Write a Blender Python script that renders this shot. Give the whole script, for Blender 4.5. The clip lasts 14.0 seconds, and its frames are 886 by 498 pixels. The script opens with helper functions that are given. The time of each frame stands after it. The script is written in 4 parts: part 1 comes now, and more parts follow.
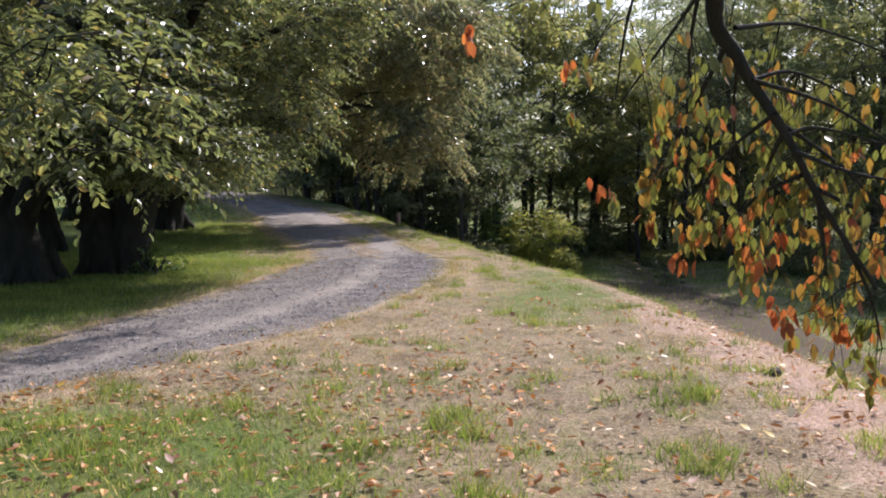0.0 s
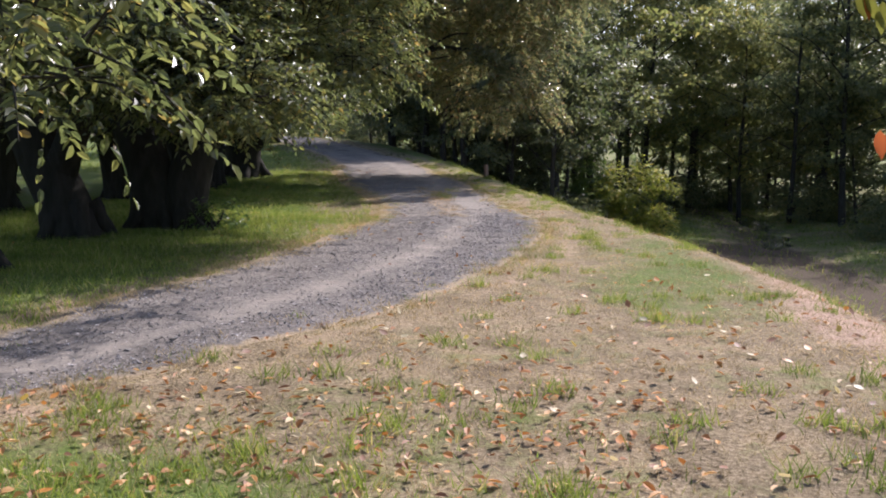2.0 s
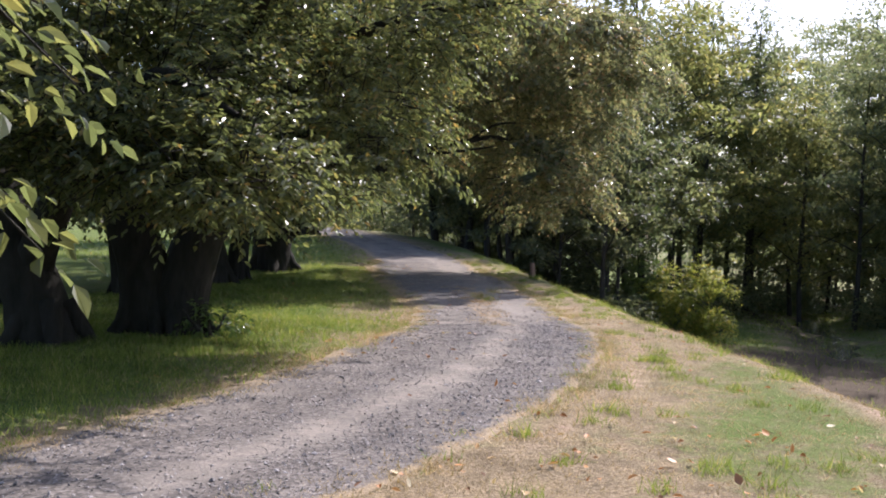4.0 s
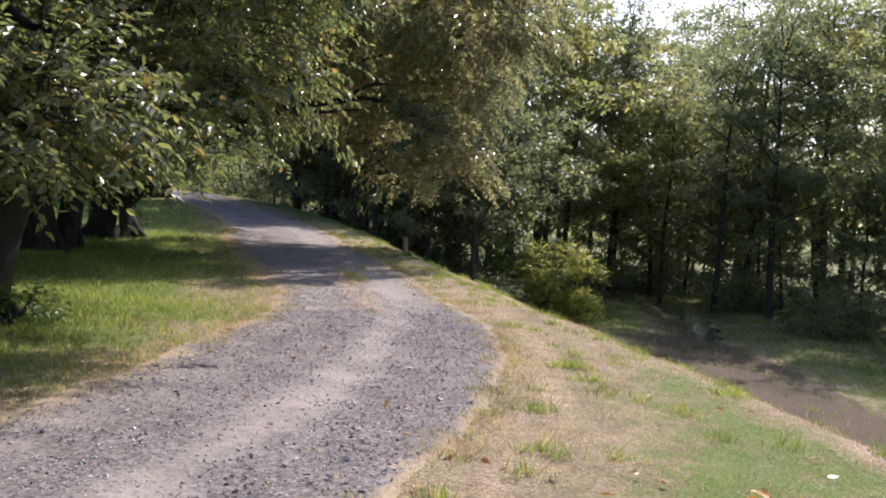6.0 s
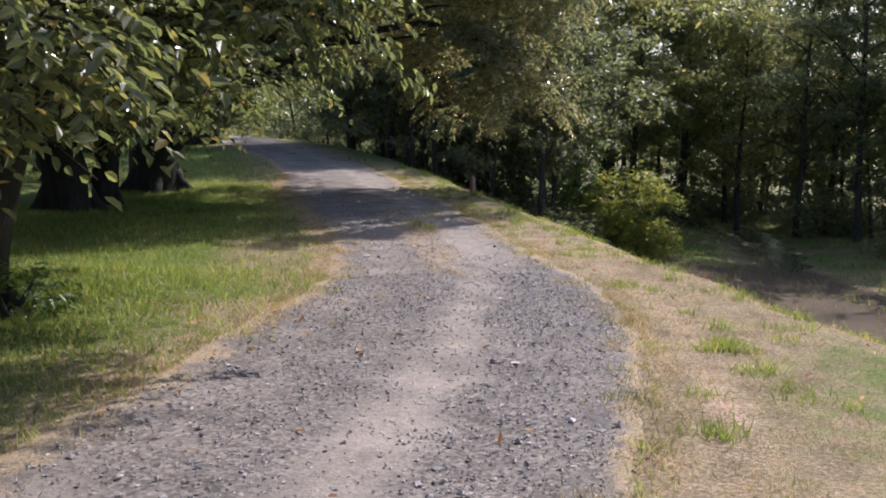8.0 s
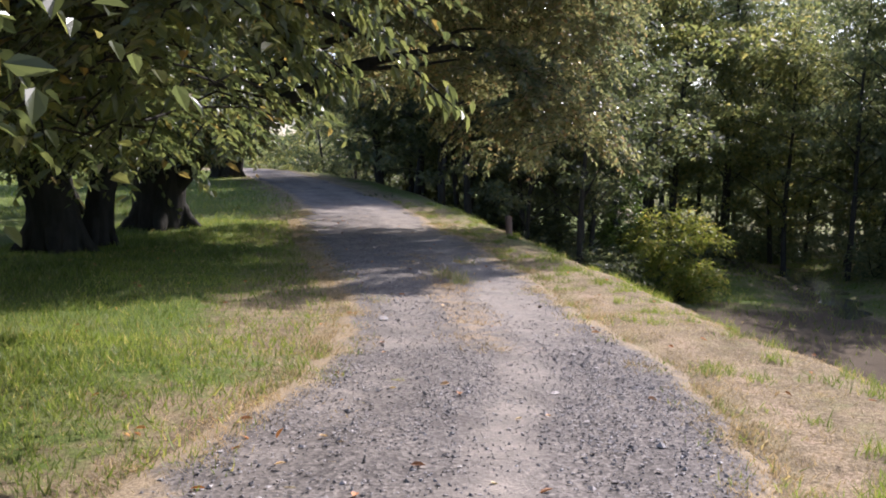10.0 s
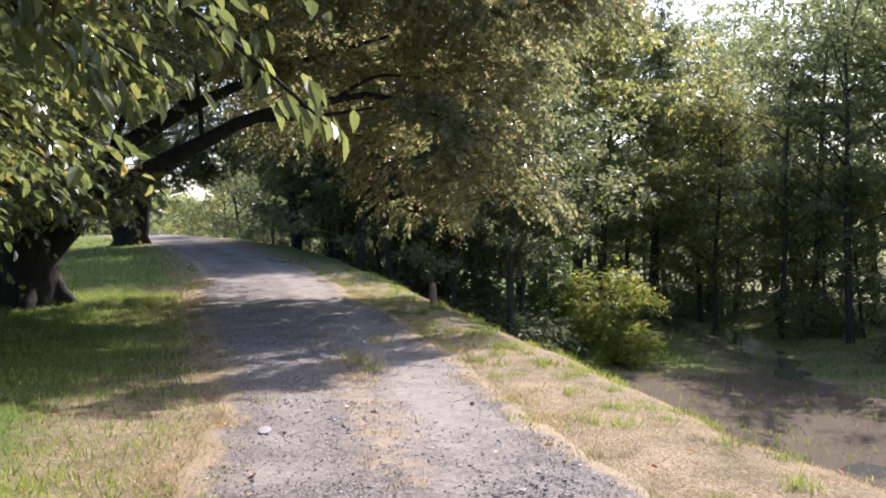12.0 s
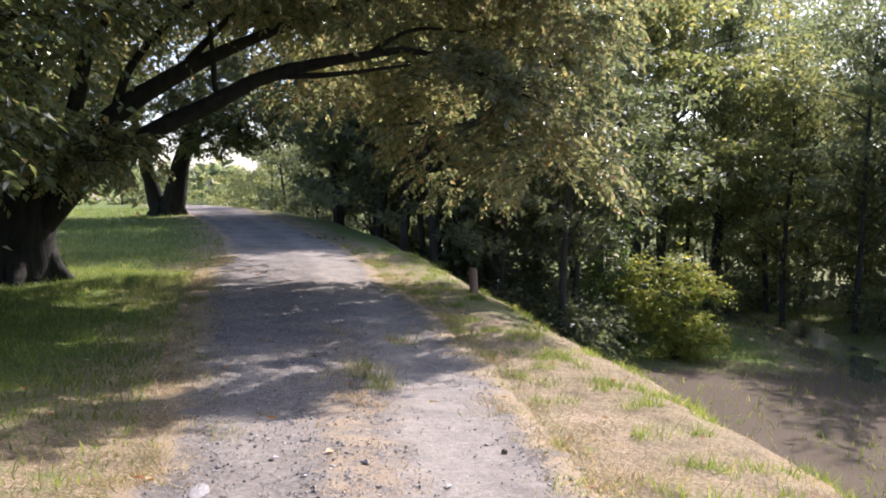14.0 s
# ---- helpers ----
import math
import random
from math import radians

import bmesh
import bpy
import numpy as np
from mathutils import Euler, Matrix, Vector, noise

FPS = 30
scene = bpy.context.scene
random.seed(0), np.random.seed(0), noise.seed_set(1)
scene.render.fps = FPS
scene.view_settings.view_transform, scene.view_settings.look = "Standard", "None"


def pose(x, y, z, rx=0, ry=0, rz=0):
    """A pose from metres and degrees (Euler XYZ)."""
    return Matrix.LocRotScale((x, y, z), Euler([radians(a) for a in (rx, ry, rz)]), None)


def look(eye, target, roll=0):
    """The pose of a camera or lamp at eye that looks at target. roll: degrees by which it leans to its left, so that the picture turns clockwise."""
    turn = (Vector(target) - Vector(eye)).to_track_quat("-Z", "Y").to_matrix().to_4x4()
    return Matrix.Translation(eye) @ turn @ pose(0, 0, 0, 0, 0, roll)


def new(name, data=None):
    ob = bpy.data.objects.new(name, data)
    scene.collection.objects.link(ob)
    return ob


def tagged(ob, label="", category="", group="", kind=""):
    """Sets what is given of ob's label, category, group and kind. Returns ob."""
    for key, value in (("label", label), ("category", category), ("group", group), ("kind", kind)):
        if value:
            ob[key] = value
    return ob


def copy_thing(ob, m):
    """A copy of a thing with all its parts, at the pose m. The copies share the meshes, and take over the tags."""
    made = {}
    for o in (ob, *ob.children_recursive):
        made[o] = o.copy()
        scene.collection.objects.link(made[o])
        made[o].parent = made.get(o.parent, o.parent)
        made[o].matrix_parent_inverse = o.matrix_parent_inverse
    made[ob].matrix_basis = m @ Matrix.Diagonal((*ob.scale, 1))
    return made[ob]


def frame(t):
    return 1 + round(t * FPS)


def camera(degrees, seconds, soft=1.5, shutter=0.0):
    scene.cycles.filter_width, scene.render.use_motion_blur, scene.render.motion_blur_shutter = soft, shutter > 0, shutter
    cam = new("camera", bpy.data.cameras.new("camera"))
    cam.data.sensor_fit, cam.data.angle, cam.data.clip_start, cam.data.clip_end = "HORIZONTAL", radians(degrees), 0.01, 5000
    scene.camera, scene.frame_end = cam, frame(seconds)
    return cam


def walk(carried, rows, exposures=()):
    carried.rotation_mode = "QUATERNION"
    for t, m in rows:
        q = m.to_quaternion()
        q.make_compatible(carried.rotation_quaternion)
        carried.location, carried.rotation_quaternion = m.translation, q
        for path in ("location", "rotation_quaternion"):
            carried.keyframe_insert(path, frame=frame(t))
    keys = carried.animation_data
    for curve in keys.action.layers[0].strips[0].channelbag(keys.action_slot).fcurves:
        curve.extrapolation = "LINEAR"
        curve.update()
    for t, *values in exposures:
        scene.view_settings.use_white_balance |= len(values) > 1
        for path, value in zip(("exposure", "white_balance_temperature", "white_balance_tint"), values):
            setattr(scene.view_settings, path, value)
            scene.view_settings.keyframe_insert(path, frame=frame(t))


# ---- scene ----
cam = camera(50.0, 14.0, soft=1.9)
METRES, EYE, TILT, LEAN, TURN = 15.789, 1.5, 0.0, 0.0, 0.0
ROWS = [
    (0.0, 0.0, 0.0, 0.0, -0.08, -4.04, 1.1),
    (0.5, -0.0004, 0.0319, -0.0016, -1.69, -4.76, 0.93),
    (1.0, 0.0, 0.0651, -0.003, -3.56, -4.58, 0.52),
    (1.5, -0.0026, 0.1013, -0.0022, -0.32, -5.15, -0.11),
    (2.0, -0.0065, 0.1365, 0.0003, 5.22, -7.03, 0.01),
    (2.5, -0.0056, 0.1728, 0.0016, 9.09, -3.73, -0.4),
    (5.0, -0.0303, 0.351, 0.0014, 4.05, -1.27, -2.92),
    (5.5, -0.038, 0.385, 0.0008, -0.47, -1.13, -3.89),
    (6.0, -0.0427, 0.4188, 0.001, -0.36, -2.9, -3.27),
    (6.5, -0.0504, 0.454, 0.0017, -0.55, -5.1, -2.16),
    (7.0, -0.0567, 0.4905, 0.0018, 1.62, -5.48, -1.24),
    (7.5, -0.0627, 0.5255, 0.0016, 2.45, -6.18, -1.26),
    (8.0, -0.0648, 0.5598, 0.002, 2.85, -7.01, -0.44),
    (10.5, -0.0783, 0.7344, 0.0032, 4.85, -3.62, -1.08),
    (11.0, -0.0804, 0.7695, 0.002, 2.67, -1.96, -0.73),
    (11.5, -0.0774, 0.8061, 0.0017, 0.51, -1.14, -0.01),
    (12.0, -0.0737, 0.8445, 0.0015, 0.24, -1.21, 0.08),
    (12.5, -0.0687, 0.8808, 0.0016, -0.16, -1.15, -0.18),
    (13.0, -0.0645, 0.9183, 0.0013, 1.72, -4.58, -0.19),
    (13.5, -0.0645, 0.9554, 0.0022, 1.82, -4.4, -0.82),
    (14.0, -0.0639, 0.9927, 0.0019, 3.51, -2.63, -1.36),
]
EXPOSURE = 0.72
walk(cam, [(t, pose(0, 0, EYE, TILT, LEAN, TURN) @ pose(METRES * x, METRES * y, METRES * z, 90 + pitch, roll, yaw)) for t, x, y, z, yaw, pitch, roll in ROWS],
     [(t, EXPOSURE + more, 5850, 23) for t, more in ((0.0, 0.08), (2.5, 0.08), (5.0, 0.36), (8.0, 0.1), (10.5, 0.38), (12.0, 0.64), (14.0, 0.64))])

# ---- sky and sun: an autumn day, the sun ahead, over the woods beyond the bank ----
SUN_WAY, SUN_HIGH = Vector((0.5, 0.866)).normalized(), 42.0
world = bpy.data.worlds.new("sky")
scene.world = world
world.use_nodes = True
sky = world.node_tree.nodes.new("ShaderNodeTexSky")
sky.sky_type, sky.sun_disc = "NISHITA", False
sky.sun_elevation, sky.sun_rotation = radians(SUN_HIGH), math.atan2(SUN_WAY.x, SUN_WAY.y)
sky.dust_density, sky.air_density = 2.0, 1.0
world.node_tree.links.new(sky.outputs["Color"], world.node_tree.nodes["Background"].inputs["Color"])
world.node_tree.nodes["Background"].inputs["Strength"].default_value = 0.12
sun = new("sun", bpy.data.lights.new("sun", "SUN"))
sun.data.energy, sun.data.angle, sun.data.color = 4.1, radians(0.53), (1.0, 0.93, 0.82)
high = math.tan(radians(SUN_HIGH))
sun.matrix_world = look((SUN_WAY.x * 50, SUN_WAY.y * 50, 50 * high), (0, 0, 0))


# ---- materials ----
def material(name, rough=0.8, spec=0.3):
    m = bpy.data.materials.new(name)
    m.use_nodes = True
    nt = m.node_tree
    b = nt.nodes["Principled BSDF"]
    b.inputs["Roughness"].default_value = rough
    b.inputs["Specular IOR Level"].default_value = spec
    return m, nt, b


def node(nt, kind, **values):
    n = nt.nodes.new(kind)
    for key, value in values.items():
        n.inputs[key.replace("_", " ")].default_value = value
    return n


def grain(nt, scale, detail=4.0, rough=0.6, stretch=None):
    """Noise in world metres."""
    geo = nt.nodes.new("ShaderNodeNewGeometry")
    n = node(nt, "ShaderNodeTexNoise", Scale=scale, Detail=detail, Roughness=rough)
    src = geo.outputs["Position"]
    if stretch:
        mp = node(nt, "ShaderNodeMapping", Scale=stretch)
        nt.links.new(src, mp.inputs["Vector"])
        src = mp.outputs["Vector"]
    nt.links.new(src, n.inputs["Vector"])
    return n.outputs["Fac"]


def ramp(nt, fac, stops):
    r = nt.nodes.new("ShaderNodeValToRGB")
    e = r.color_ramp.elements
    while len(e) < len(stops):
        e.new(0.5)
    for el, (pos, col) in zip(e, stops):
        el.position, el.color = pos, (*col, 1) if len(col) == 3 else col
    nt.links.new(fac, r.inputs["Fac"])
    return r.outputs["Color"]


def mix(nt, fac, a, b, how="MIX"):
    m = nt.nodes.new("ShaderNodeMix")
    m.data_type, m.blend_type = "RGBA", how
    for value, socket in ((fac, m.inputs["Factor"]), (a, m.inputs["A"]), (b, m.inputs["B"])):
        if socket.name == "A":
            sock = m.inputs[6]
        elif socket.name == "B":
            sock = m.inputs[7]
        else:
            sock = m.inputs[0]
        if isinstance(value, bpy.types.NodeSocket):
            nt.links.new(value, sock)
        elif isinstance(value, tuple):
            sock.default_value = (*value, 1)
        else:
            sock.default_value = value
    return m.outputs[2]


def maths(nt, how, a, b=0.0, clamp=False):
    m = nt.nodes.new("ShaderNodeMath")
    m.operation, m.use_clamp = how, clamp
    for value, sock in ((a, m.inputs[0]), (b, m.inputs[1])):
        if isinstance(value, bpy.types.NodeSocket):
            nt.links.new(value, sock)
        else:
            sock.default_value = value
    return m.outputs[0]


def relief(nt, b, height, strength=0.5, distance=0.02):
    bump = node(nt, "ShaderNodeBump", Strength=strength, Distance=distance)
    nt.links.new(height, bump.inputs["Height"])
    nt.links.new(bump.outputs["Normal"], b.inputs["Normal"])


def island(nt):
    return nt.nodes.new("ShaderNodeNewGeometry").outputs["Random Per Island"]


def leafy(name, stops, rough=0.35, glow=0.45, spec=0.5, patch=0.25):
    """Leaf: colour differs from leaf to leaf and in patches of the crown; light comes through it."""
    m, nt, b = material(name, rough, spec)
    col = ramp(nt, island(nt), stops)
    big = grain(nt, patch, 2.0)
    col = mix(nt, 1.0, col, ramp(nt, big, [(0.35, (0.72, 0.76, 0.7)), (0.65, (1.2, 1.15, 1.05))]), "MULTIPLY")
    nt.links.new(col, b.inputs["Base Color"])
    tr = nt.nodes.new("ShaderNodeBsdfTranslucent")
    through_col = mix(nt, 1.0, col, (1.5, 1.46, 1.08), "MULTIPLY")
    nt.links.new(through_col, tr.inputs["Color"])
    ms = nt.nodes.new("ShaderNodeMixShader")
    ms.inputs[0].default_value = glow
    nt.links.new(b.outputs[0], ms.inputs[1])
    nt.links.new(tr.outputs[0], ms.inputs[2])
    nt.links.new(ms.outputs[0], nt.nodes["Material Output"].inputs["Surface"])
    return m


LEAF_GREEN = leafy("green leaf", [(0.0, (0.073, 0.094, 0.044)), (0.55, (0.115, 0.14, 0.06)), (0.93, (0.185, 0.195, 0.074)), (1.0, (0.26, 0.18, 0.06))], 0.3, 0.6, 0.8)
LEAF_BROWNISH = leafy("turning leaf", [(0.0, (0.13, 0.155, 0.088)), (0.5, (0.205, 0.22, 0.122)), (0.86, (0.275, 0.262, 0.145)), (1.0, (0.33, 0.22, 0.132))], 0.27, 0.58, 1.0)
LEAF_YELLOW = leafy("yellowing leaf", [(0.0, (0.12, 0.145, 0.065)), (0.6, (0.19, 0.21, 0.09)), (1.0, (0.3, 0.27, 0.115))], 0.45, 0.68)
LEAF_WOOD = leafy("woodland leaf", [(0.0, (0.1, 0.13, 0.082)), (0.6, (0.155, 0.185, 0.108)), (1.0, (0.24, 0.25, 0.14))], 0.45, 0.68)
# Darker copy of the woodland leaf: understorey shade put into the colour.
LEAF_SHADED = leafy("woodland leaf darkened for shade", [(0.0, (0.075, 0.098, 0.06)), (0.6, (0.112, 0.135, 0.076)), (1.0, (0.175, 0.18, 0.095))], 0.45, 0.65)
# Yellow-green, with the sunlight the shaded bush lacks put into its colour.
LEAF_BUSH = leafy("bush leaf brightened for sun", [(0.0, (0.2, 0.24, 0.05)), (0.7, (0.33, 0.36, 0.08)), (1.0, (0.47, 0.38, 0.1))], 0.45, 0.55)
LEAF_IVY = leafy("ivy leaf", [(0.0, (0.06, 0.1, 0.03)), (1.0, (0.14, 0.21, 0.06))], 0.35, 0.5)
GRASS_GREEN = leafy("green grass", [(0.0, (0.1, 0.145, 0.028)), (0.6, (0.18, 0.245, 0.05)), (0.88, (0.27, 0.29, 0.085)), (1.0, (0.42, 0.34, 0.18))], 0.5, 0.5, 0.3, 0.6)
GRASS_TAN = leafy("orange-tan dry grass", [(0.0, (0.24, 0.165, 0.09)), (0.5, (0.42, 0.305, 0.18)), (1.0, (0.58, 0.45, 0.29))], 0.6, 0.35, 0.25, 0.6)
GRASS_DRY = leafy("dry grass", [(0.0, (0.2, 0.16, 0.09)), (0.5, (0.36, 0.28, 0.17)), (1.0, (0.54, 0.42, 0.28))], 0.6, 0.35, 0.25, 0.6)


def bark_material(name, dark, light):
    m, nt, b = material(name, 0.9, 0.15)
    n = grain(nt, 9.0, 6.0, 0.65, (1.0, 1.0, 0.22))
    moss = maths(nt, "MULTIPLY", grain(nt, 1.3, 3.0), 0.6)
    nt.links.new(mix(nt, moss, ramp(nt, n, [(0.3, dark), (0.7, light)]), (0.04, 0.042, 0.025)), b.inputs["Base Color"])
    relief(nt, b, n, 0.9, 0.04)
    return m


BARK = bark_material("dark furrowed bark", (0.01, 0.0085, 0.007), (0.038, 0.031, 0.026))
BARK_WOOD = bark_material("woodland bark", (0.025, 0.022, 0.019), (0.08, 0.071, 0.061))


def ground_material():
    m, nt, b = material("grass and soil", 0.95, 0.1)
    fine, mid, big = grain(nt, 38.0, 5.0, 0.7), grain(nt, 4.5, 4.0), grain(nt, 0.55, 3.0)
    green = mix(nt, ramp(nt, grain(nt, 0.8, 5.0, 0.7), [(0.46, (0.0, 0.0, 0.0)), (0.7, (0.55, 0.55, 0.55))]), ramp(nt, fine, [(0.3, (0.055, 0.08, 0.02)), (0.55, (0.13, 0.175, 0.04)), (0.75, (0.25, 0.28, 0.085))]), ramp(nt, fine, [(0.3, (0.09, 0.085, 0.04)), (0.55, (0.2, 0.18, 0.08)), (0.75, (0.34, 0.3, 0.15))]))
    dry = ramp(nt, fine, [(0.3, (0.105, 0.08, 0.045)), (0.5, (0.27, 0.21, 0.125)), (0.72, (0.48, 0.385, 0.25))])
    straw = ramp(nt, fine, [(0.28, (0.18, 0.11, 0.075)), (0.5, (0.43, 0.3, 0.21)), (0.75, (0.64, 0.48, 0.36))])
    litter = mix(nt, grain(nt, 1.1, 6.0, 0.75), ramp(nt, fine, [(0.3, (0.04, 0.03, 0.022)), (0.55, (0.1, 0.075, 0.052)), (0.75, (0.22, 0.16, 0.11))]), (0.12, 0.095, 0.06))

    def mask(name, spread=0.9):
        a = nt.nodes.new("ShaderNodeAttribute")
        a.attribute_name = name
        v = maths(nt, "ADD", a.outputs["Fac"], maths(nt, "MULTIPLY", maths(nt, "SUBTRACT", mid, 0.5), spread))
        v = maths(nt, "ADD", v, maths(nt, "MULTIPLY", maths(nt, "SUBTRACT", big, 0.5), spread))
        v = maths(nt, "ADD", v, maths(nt, "MULTIPLY", maths(nt, "SUBTRACT", fine, 0.5), 0.5))
        return maths(nt, "MULTIPLY", maths(nt, "SUBTRACT", v, 0.35), 3.3, True)

    dry = mix(nt, 1.0, dry, ramp(nt, grain(nt, 2.2, 5.0, 0.7), [(0.32, (0.55, 0.52, 0.5)), (0.5, (0.95, 0.95, 0.95)), (0.68, (1.2, 1.15, 1.1))]), "MULTIPLY")
    col = mix(nt, mask("lush"), dry, green)
    col = mix(nt, mask("straw"), col, straw)
    col = mix(nt, mask("litter"), col, litter)
    nt.links.new(col, b.inputs["Base Color"])
    relief(nt, b, maths(nt, "ADD", fine, mid), 0.8, 0.03)
    return m


def gravel_material():
    m, nt, b = material("grey gravel", 0.9, 0.2)
    geo = nt.nodes.new("ShaderNodeNewGeometry")
    vor = node(nt, "ShaderNodeTexVoronoi", Scale=45.0)
    nt.links.new(geo.outputs["Position"], vor.inputs["Vector"])
    fine, big = grain(nt, 60.0, 4.0, 0.7), grain(nt, 0.9, 4.0)
    stone = ramp(nt, vor.outputs["Color"], [(0.0, (0.07, 0.063, 0.056)), (0.5, (0.16, 0.143, 0.124)), (1.0, (0.29, 0.262, 0.226))])
    dust = ramp(nt, fine, [(0.3, (0.185, 0.163, 0.137)), (0.7, (0.33, 0.295, 0.247))])
    a = nt.nodes.new("ShaderNodeAttribute")
    a.attribute_name = "worn"
    k = maths(nt, "ADD", a.outputs["Fac"], maths(nt, "MULTIPLY", maths(nt, "SUBTRACT", big, 0.5), 1.6))
    k = maths(nt, "MULTIPLY", maths(nt, "SUBTRACT", k, 0.3), 2.2, True)
    d = nt.nodes.new("ShaderNodeAttribute")
    d.attribute_name = "tuft"
    col = mix(nt, k, stone, dust)
    col = mix(nt, 1.0, col, ramp(nt, grain(nt, 16.0, 5.0, 0.8), [(0.3, (0.75, 0.74, 0.72)), (0.5, (1.0, 1.0, 1.0)), (0.7, (1.3, 1.28, 1.25))]), "MULTIPLY")
    col = mix(nt, 1.0, col, ramp(nt, grain(nt, 1.7, 6.0, 0.75), [(0.3, (0.58, 0.57, 0.56)), (0.5, (0.88, 0.87, 0.86)), (0.7, (1.1, 1.08, 1.05))]), "MULTIPLY")
    tan = ramp(nt, fine, [(0.3, (0.15, 0.115, 0.075)), (0.7, (0.4, 0.31, 0.205))])
    q = maths(nt, "ADD", d.outputs["Fac"], maths(nt, "MULTIPLY", maths(nt, "SUBTRACT", grain(nt, 4.5, 8.0, 0.85), 0.5), 3.4))
    col = mix(nt, maths(nt, "MULTIPLY", maths(nt, "SUBTRACT", q, 0.35), 3.0, True), col, tan)
    e = nt.nodes.new("ShaderNodeAttribute")
    e.attribute_name = "verge"
    q = maths(nt, "ADD", e.outputs["Fac"], maths(nt, "MULTIPLY", maths(nt, "SUBTRACT", grain(nt, 3.0, 6.0, 0.7), 0.5), 1.7))
    verge = ramp(nt, fine, [(0.3, (0.14, 0.105, 0.06)), (0.5, (0.28, 0.215, 0.13)), (0.72, (0.46, 0.37, 0.23))])
    col = mix(nt, maths(nt, "MULTIPLY", maths(nt, "SUBTRACT", q, 0.42), 4.0, True), col, verge)
    nt.links.new(col, b.inputs["Base Color"])
    relief(nt, b, maths(nt, "ADD", maths(nt, "MULTIPLY", vor.outputs["Distance"], 0.5), fine), 0.5, 0.012)
    return m


def stone_material(name, stops):
    m, nt, b = material(name, 0.85, 0.25)
    col = mix(nt, 1.0, ramp(nt, island(nt), stops), ramp(nt, grain(nt, 40.0), [(0.3, (0.8, 0.8, 0.8)), (0.7, (1.15, 1.15, 1.15))]), "MULTIPLY")
    nt.links.new(col, b.inputs["Base Color"])
    return m


GROUND, GRAVEL = ground_material(), gravel_material()
STONE = stone_material("gravel stone", [(0.0, (0.145, 0.133, 0.122)), (0.6, (0.245, 0.223, 0.202)), (1.0, (0.49, 0.45, 0.41))])

# ---- the lie of the land ----
# crest of the bank, lane edges and rise of the lane, each as (y, value)
CREST = [(-60, 4.5), (0, 3.7), (7.5, 3.45), (9.1, 3.36), (12.2, 3.02), (14.7, 2.6), (17.5, 2.1), (19, 1.8), (21, 1.3), (24, 0.74), (27, 0.15), (29.8, -0.5), (33, -1.35), (38, -2.6), (45, -4.6), (52, -7.0), (60, -11), (75, -19), (120, -45)]
EDGE_R = [(-30, -60.0), (-6, -17.5), (2.0, -7.3), (4.5, -5.4), (5.9, -4.3), (7.2, -3.25), (7.8, -2.75), (8.5, -2.3), (9.4, -1.65), (10.7, -1.15), (12, -0.7), (13.5, -0.33), (15.7, 0.0), (17, 0.08), (18.5, -0.05), (20, -0.35), (21.5, -0.65), (23.6, -0.98), (26, -1.4), (28, -1.85), (31, -2.75), (34.6, -3.6), (40, -5.2), (50, -9.0), (60, -13.0), (75, -20.5)]
EDGE_L = [(-30, -70.0), (-6, -23.0), (2.0, -11.0), (4.5, -7.6), (6.2, -5.7), (7.2, -4.85), (8.4, -4.05), (9.3, -3.87), (11.7, -3.5), (13, -3.12), (14.7, -2.98), (16, -2.87), (17.5, -2.62), (19.2, -2.68), (21.3, -2.9), (24, -3.7), (26, -4.3), (29, -5.2), (33, -6.3), (36.6, -7.0), (42, -8.6), (50, -11.9), (60, -16.3), (75, -24)]
RISE = [(-60, 0), (22, 0), (26, 0.03), (30, 0.12), (35, 0.25), (40, 0.42), (50, 0.78), (60, 1.1), (70, 1.2), (90, 0.7), (150, 0)]
FLOOR = -3.7


def along(table, y):
    return np.interp(y, [r[0] for r in table], [r[1] for r in table])


def bumps(x, y, size, seed):
    """Smooth random swell, about -1 to 1."""
    rs = np.random.RandomState(seed)
    out = np.zeros(np.broadcast(x, y).shape)
    for k in range(7):
        a, ph = rs.uniform(0, 2 * np.pi, 2)
        f = rs.uniform(0.6, 1.7) * 2 * np.pi / size
        out = out + np.sin(f * (np.cos(a) * x + np.sin(a) * y) + ph)
    return out / 4.0


def height(x, y):
    x, y = np.asarray(x, float), np.asarray(y, float)
    crest = along(CREST, y) + 0.12 * bumps(x * 0, y, 3.0, 3)
    s = x - crest
    g = along(RISE, y)
    left = np.clip((along(EDGE_L, y) - x) / 10, 0, 1)
    top = g - 0.5 * left * np.clip((y - 30) / 30, 0, 1) + 0.03 * bumps(x, y, 4.0, 1) + 0.012 * bumps(x, y, 0.8, 2)
    drop = np.where(s > -0.9, 0.30 * np.clip(s + 0.9, 0, None) ** 2, 0)
    drop = np.where(s > 0.25, 0.30 * 1.15 ** 2 + 0.69 * (s - 0.25), drop)
    low = FLOOR + 0.1 * bumps(x, y, 11.0, 4) + 0.03 * bumps(x, y, 3.0, 5) - 0.3 * np.exp(-((x - STREAM(y)) / 2.4) ** 2)
    z = top - drop
    k = 0.5 * (z + low + np.sqrt((z - low) ** 2 + 0.12))
    return np.where(s > 0.2, k, np.where(s > -0.9, z, top))


def STREAM(y):
    return 12.3 + 0.19 * (np.asarray(y, float) - 53.8) + 0.5 * np.sin(np.asarray(y, float) / 6.0)


def on_ground(x, y):
    return float(height(x, y))


